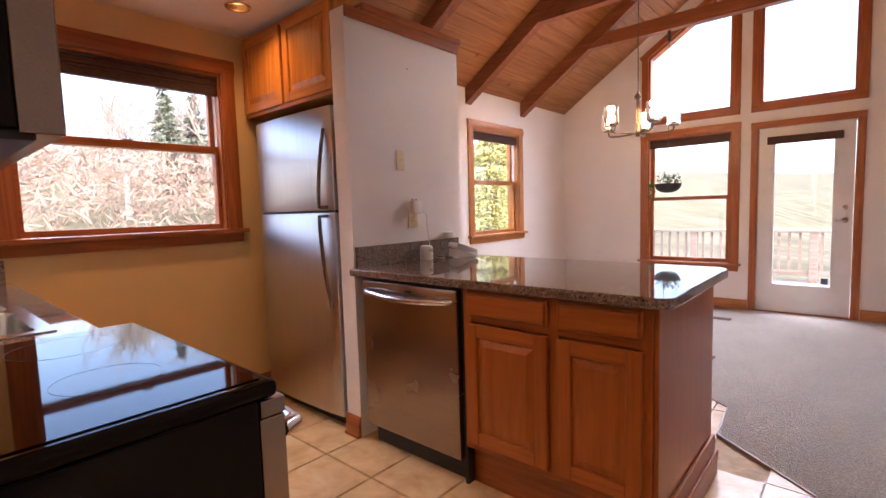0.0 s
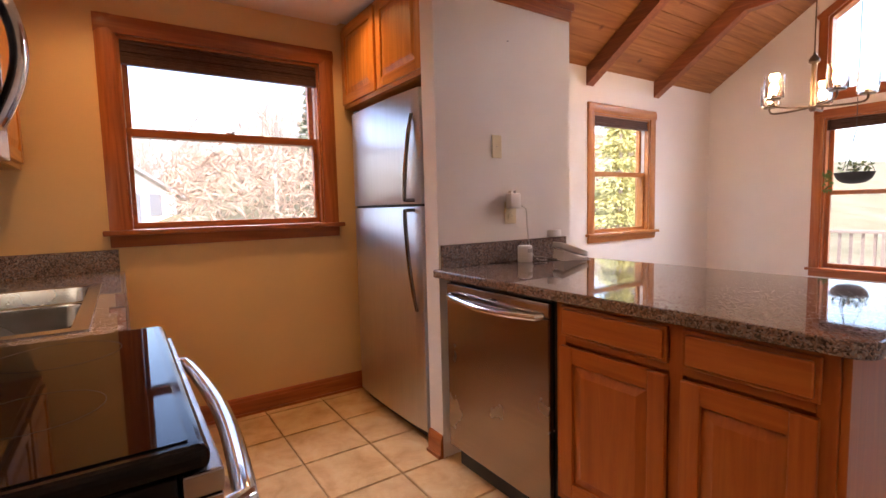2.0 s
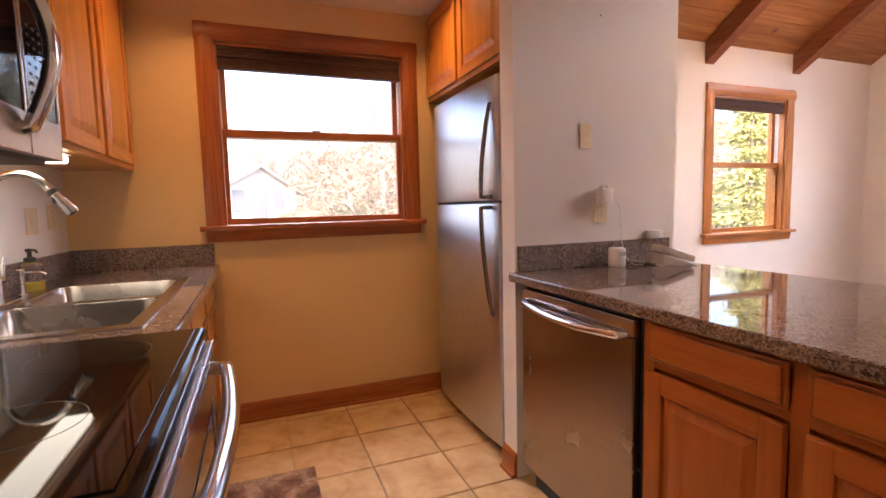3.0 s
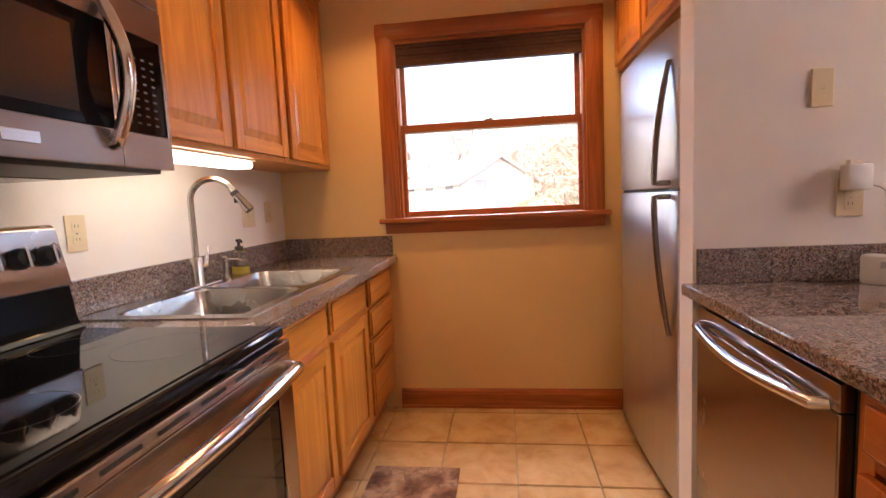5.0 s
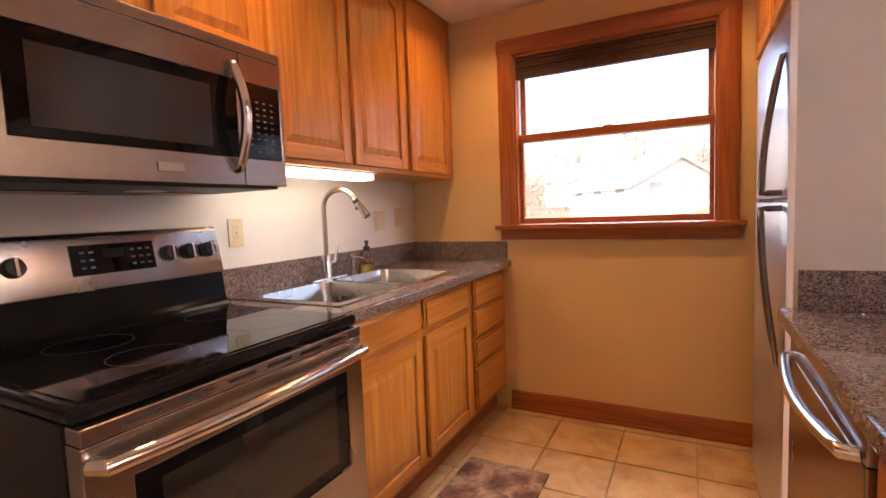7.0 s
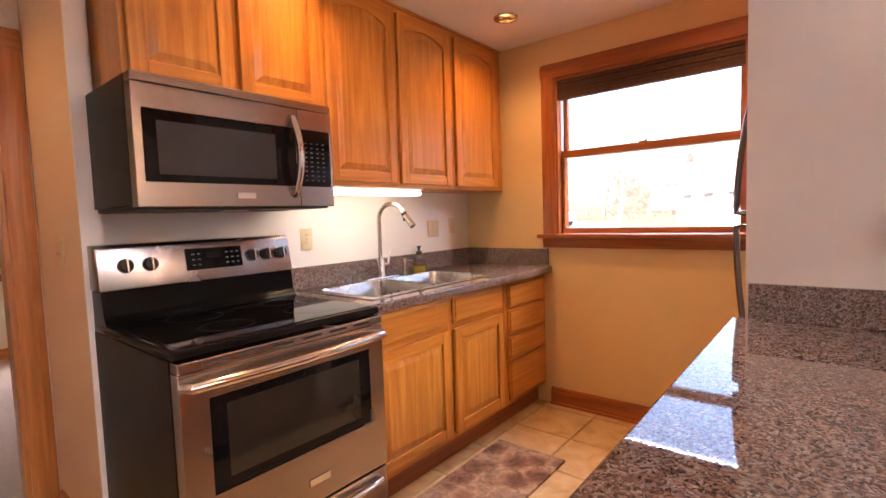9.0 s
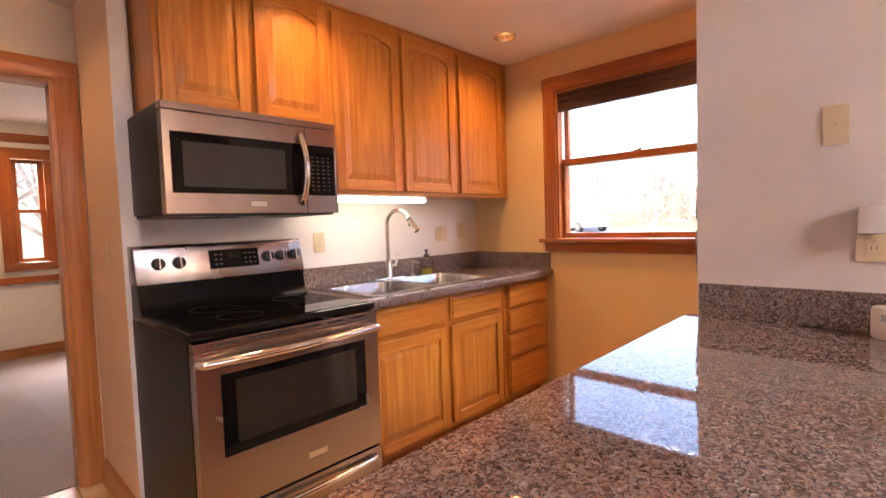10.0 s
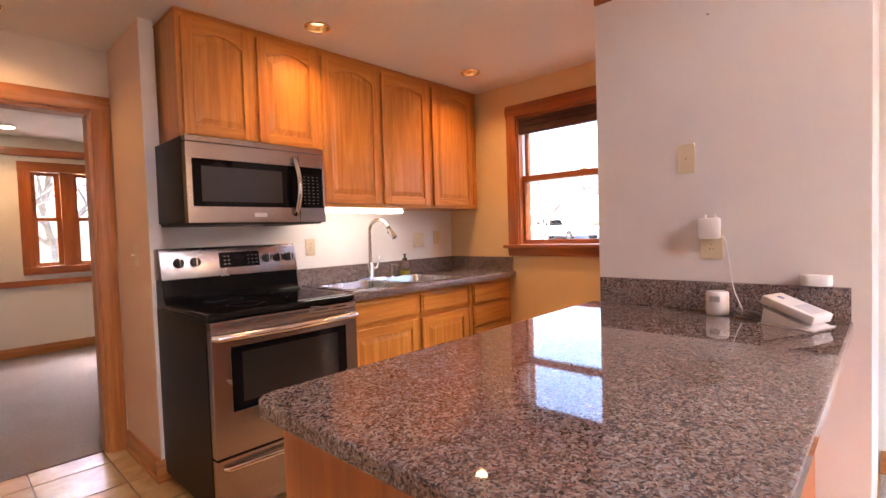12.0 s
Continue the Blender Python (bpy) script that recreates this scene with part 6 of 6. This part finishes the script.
def car(x, y, turn, paint, label):
    z = lift(x, y) + 0.14
    e = thing("parked_car", (x, y, z), label, "car", "parked cars")
    m = Matrix.Translation((x, y, z)) @ Matrix.Rotation(radians(turn), 4, "Z")
    side = [(-2.1, 0.3), (2.1, 0.3), (2.15, 0.7), (1.9, 0.85), (1.0, 0.92), (0.45, 1.4), (-1.2, 1.42), (-1.95, 0.95), (-2.15, 0.8)]
    part("body", posed(prism(side, "y", -0.85, 0.85, 0.06), m), paint, e)
    for s in (-0.862, 0.862):
        part("side_window", posed(prism([(-1.6, 0.97), (0.75, 0.97), (0.35, 1.32), (-1.15, 1.34)], "y", s - 0.004, s + 0.004), m), black_gloss, e)
    for u in (-1.35, 1.35):
        for s in (-0.8, 0.8):
            wh = part("wheel", posed(tube([(u, s - 0.1, 0.33), (u, s + 0.1, 0.33)], 0.33, 18), m), black_plastic, e)
            part("rim", posed(tube([(u, s - 0.105, 0.33), (u, s + 0.105, 0.33)], 0.19, 14), m), steel_x, wh)


car(-27.0, -11.6, 60, plain("white_car_paint", (0.7, 0.7, 0.7), 0.25, vary=0.02), "white parked car on the gravel drive")
car(-29.5, -14.2, 55, plain("silver_car_paint", (0.45, 0.46, 0.48), 0.25, vary=0.02), "silver parked car on the gravel drive")

# deck and railing outside the glazed door
deck_wood = wood("weathered_deck", (0.20, 0.15, 0.12), (0.27, 0.21, 0.17), (0.34, 0.27, 0.22), "x", rough=0.85, coat=0.0)
deck = thing("deck", (0, 8.4, -0.95), "weathered grey timber deck with a slatted railing", "deck", "", "structure")
for k in range(18):
    part("board", boxes(((-3.2, 7.24 + k * 0.14, -0.12), (3.6, 7.374 + k * 0.14, -0.085)), bev=0.004), deck_wood, deck)
rail = thing("deck_railing", (0, 9.55, -0.085), "weathered grey timber railing along the deck", "railing")
part("top_rail", boxes(((-3.2, 9.5, 0.66), (3.6, 9.62, 0.70)), bev=0.005), deck_wood, rail)
part("bottom_rail", boxes(((-3.2, 9.535, 0.02), (3.6, 9.575, 0.09)), bev=0.005), deck_wood, rail)
for k in range(5):
    part("post", boxes(((-3.1 + k * 1.6, 9.51, -0.9), (-3.0 + k * 1.6, 9.61, 0.66)), bev=0.005), deck_wood, rail)
for k in range(52):
    x = -3.15 + k * 0.13
    part("baluster", boxes(((x, 9.54, 0.09), (x + 0.035, 9.57, 0.66))), deck_wood, rail)

strip_grey = plain("carpet_strip_grey", (0.24, 0.21, 0.19), 0.6, vary=0.15)
# ---- floor tiles, laid last ----
PITCH, GAP = 0.353, 0.007
TX, TY = -2.095, 1.40


def inside(x, y):
    """Whether a place belongs to the tiled floor."""
    if not (WX < x < EX and -0.215 < y < 4.45):
        return False
    if x < -0.175 and y < 0.39:
        return False
    pts = [(WX, -0.22), (EX, -0.22), (EX, 1.2), (1.5, 2.38), (0.56, 3.16), (0.114, 3.534), (0.087, 3.949), (-0.50, 4.42), (-1.385, 3.60), (-1.5, 3.26), (WX, 3.26)]
    hit_, n = False, len(pts)
    for i in range(n):
        (xa, ya), (xb, yb) = pts[i], pts[(i + 1) % n]
        if (ya > y) != (yb > y) and x < (xb - xa) * (y - ya) / (yb - ya) + xa:
            hit_ = not hit_
    return hit_


floor_tiles = bpy.data.objects["floor_slab"]
tile_bm = boxes(((0, 0, -0.0115), (PITCH - GAP, PITCH - GAP, 0.0)))
bmesh.ops.bevel(tile_bm, geom=[e for e in tile_bm.edges if all(v.co.z > -0.001 for v in e.verts)], offset=0.003, segments=2, affect="EDGES")
tile_mesh = bpy.data.meshes.new("tile")
tile_bm.to_mesh(tile_mesh)
tile_bm.free()
tile_mesh.materials.append(tile_ceramic)
for i in range(-3, 16):
    for j in range(-7, 9):
        x0, y0 = TX + i * PITCH + GAP / 2, TY + j * PITCH + GAP / 2
        corners = [inside(x0 + u * PITCH, y0 + v * PITCH) for u in (0.03, 0.97) for v in (0.03, 0.97)]
        if all(corners):
            ob = new("tile", tile_mesh)
            ob.location = (x0, y0, FLOOR)
            ob.parent = floor_tiles
        elif any(corners) or inside(x0 + PITCH / 2, y0 + PITCH / 2):
            bm = boxes(((x0, y0, FLOOR - 0.0115), (x0 + PITCH - GAP, y0 + PITCH - GAP, FLOOR)))
            cuts = []
            for (xa, ya), (xb, yb) in zip(CARPET_EDGE, CARPET_EDGE[1:]):
                mx, my = x0 + PITCH / 2, y0 + PITCH / 2
                if min(xa, xb) - 0.2 < mx < max(xa, xb) + 0.2 and min(ya, yb) - 0.2 < my < max(ya, yb) + 0.2:
                    cuts.append(((xa, ya), (xb, yb)))
            for (xa, ya), (xb, yb) in cuts[:1]:
                nrm = Vector((-(yb - ya), xb - xa, 0)).normalized()
                if nrm.dot(Vector((-0.6 - xa, 2.4 - ya, 0))) > 0:
                    nrm = -nrm
                bmesh.ops.bisect_plane(bm, geom=list(bm.verts) + list(bm.edges) + list(bm.faces), plane_co=(xa, ya, 0), plane_no=nrm, clear_outer=True)
                open_edges = [e for e in bm.edges if e.is_boundary]
                if open_edges:
                    bmesh.ops.holes_fill(bm, edges=open_edges)
            # trimmed against walls
            for v in bm.verts:
                v.co.x = min(max(v.co.x, WX + 0.001), EX)
                v.co.y = max(v.co.y, -0.213)
            if len(bm.faces) > 3:
                ob = part("tile", bm, tile_ceramic, floor_tiles)
            else:
                bm.free()
for (xa, ya), (xb, yb) in zip(CARPET_EDGE[1:], CARPET_EDGE[2:]):
    d = Vector((xb - xa, yb - ya, 0)).normalized()
    nrm = Vector((-d.y, d.x, 0)) * 0.006
    a, b = Vector((xa, ya, 0)), Vector((xb, yb, 0))
    structure("trim_carpet_edge", prism([tuple((a - nrm)[:2]), tuple((b - nrm)[:2]), tuple((b + nrm)[:2]), tuple((a + nrm)[:2])], "z", FLOOR - 0.011, FLOOR + 0.007, 0.002), strip_grey, "thin dull strip between tile and carpet", "trim")
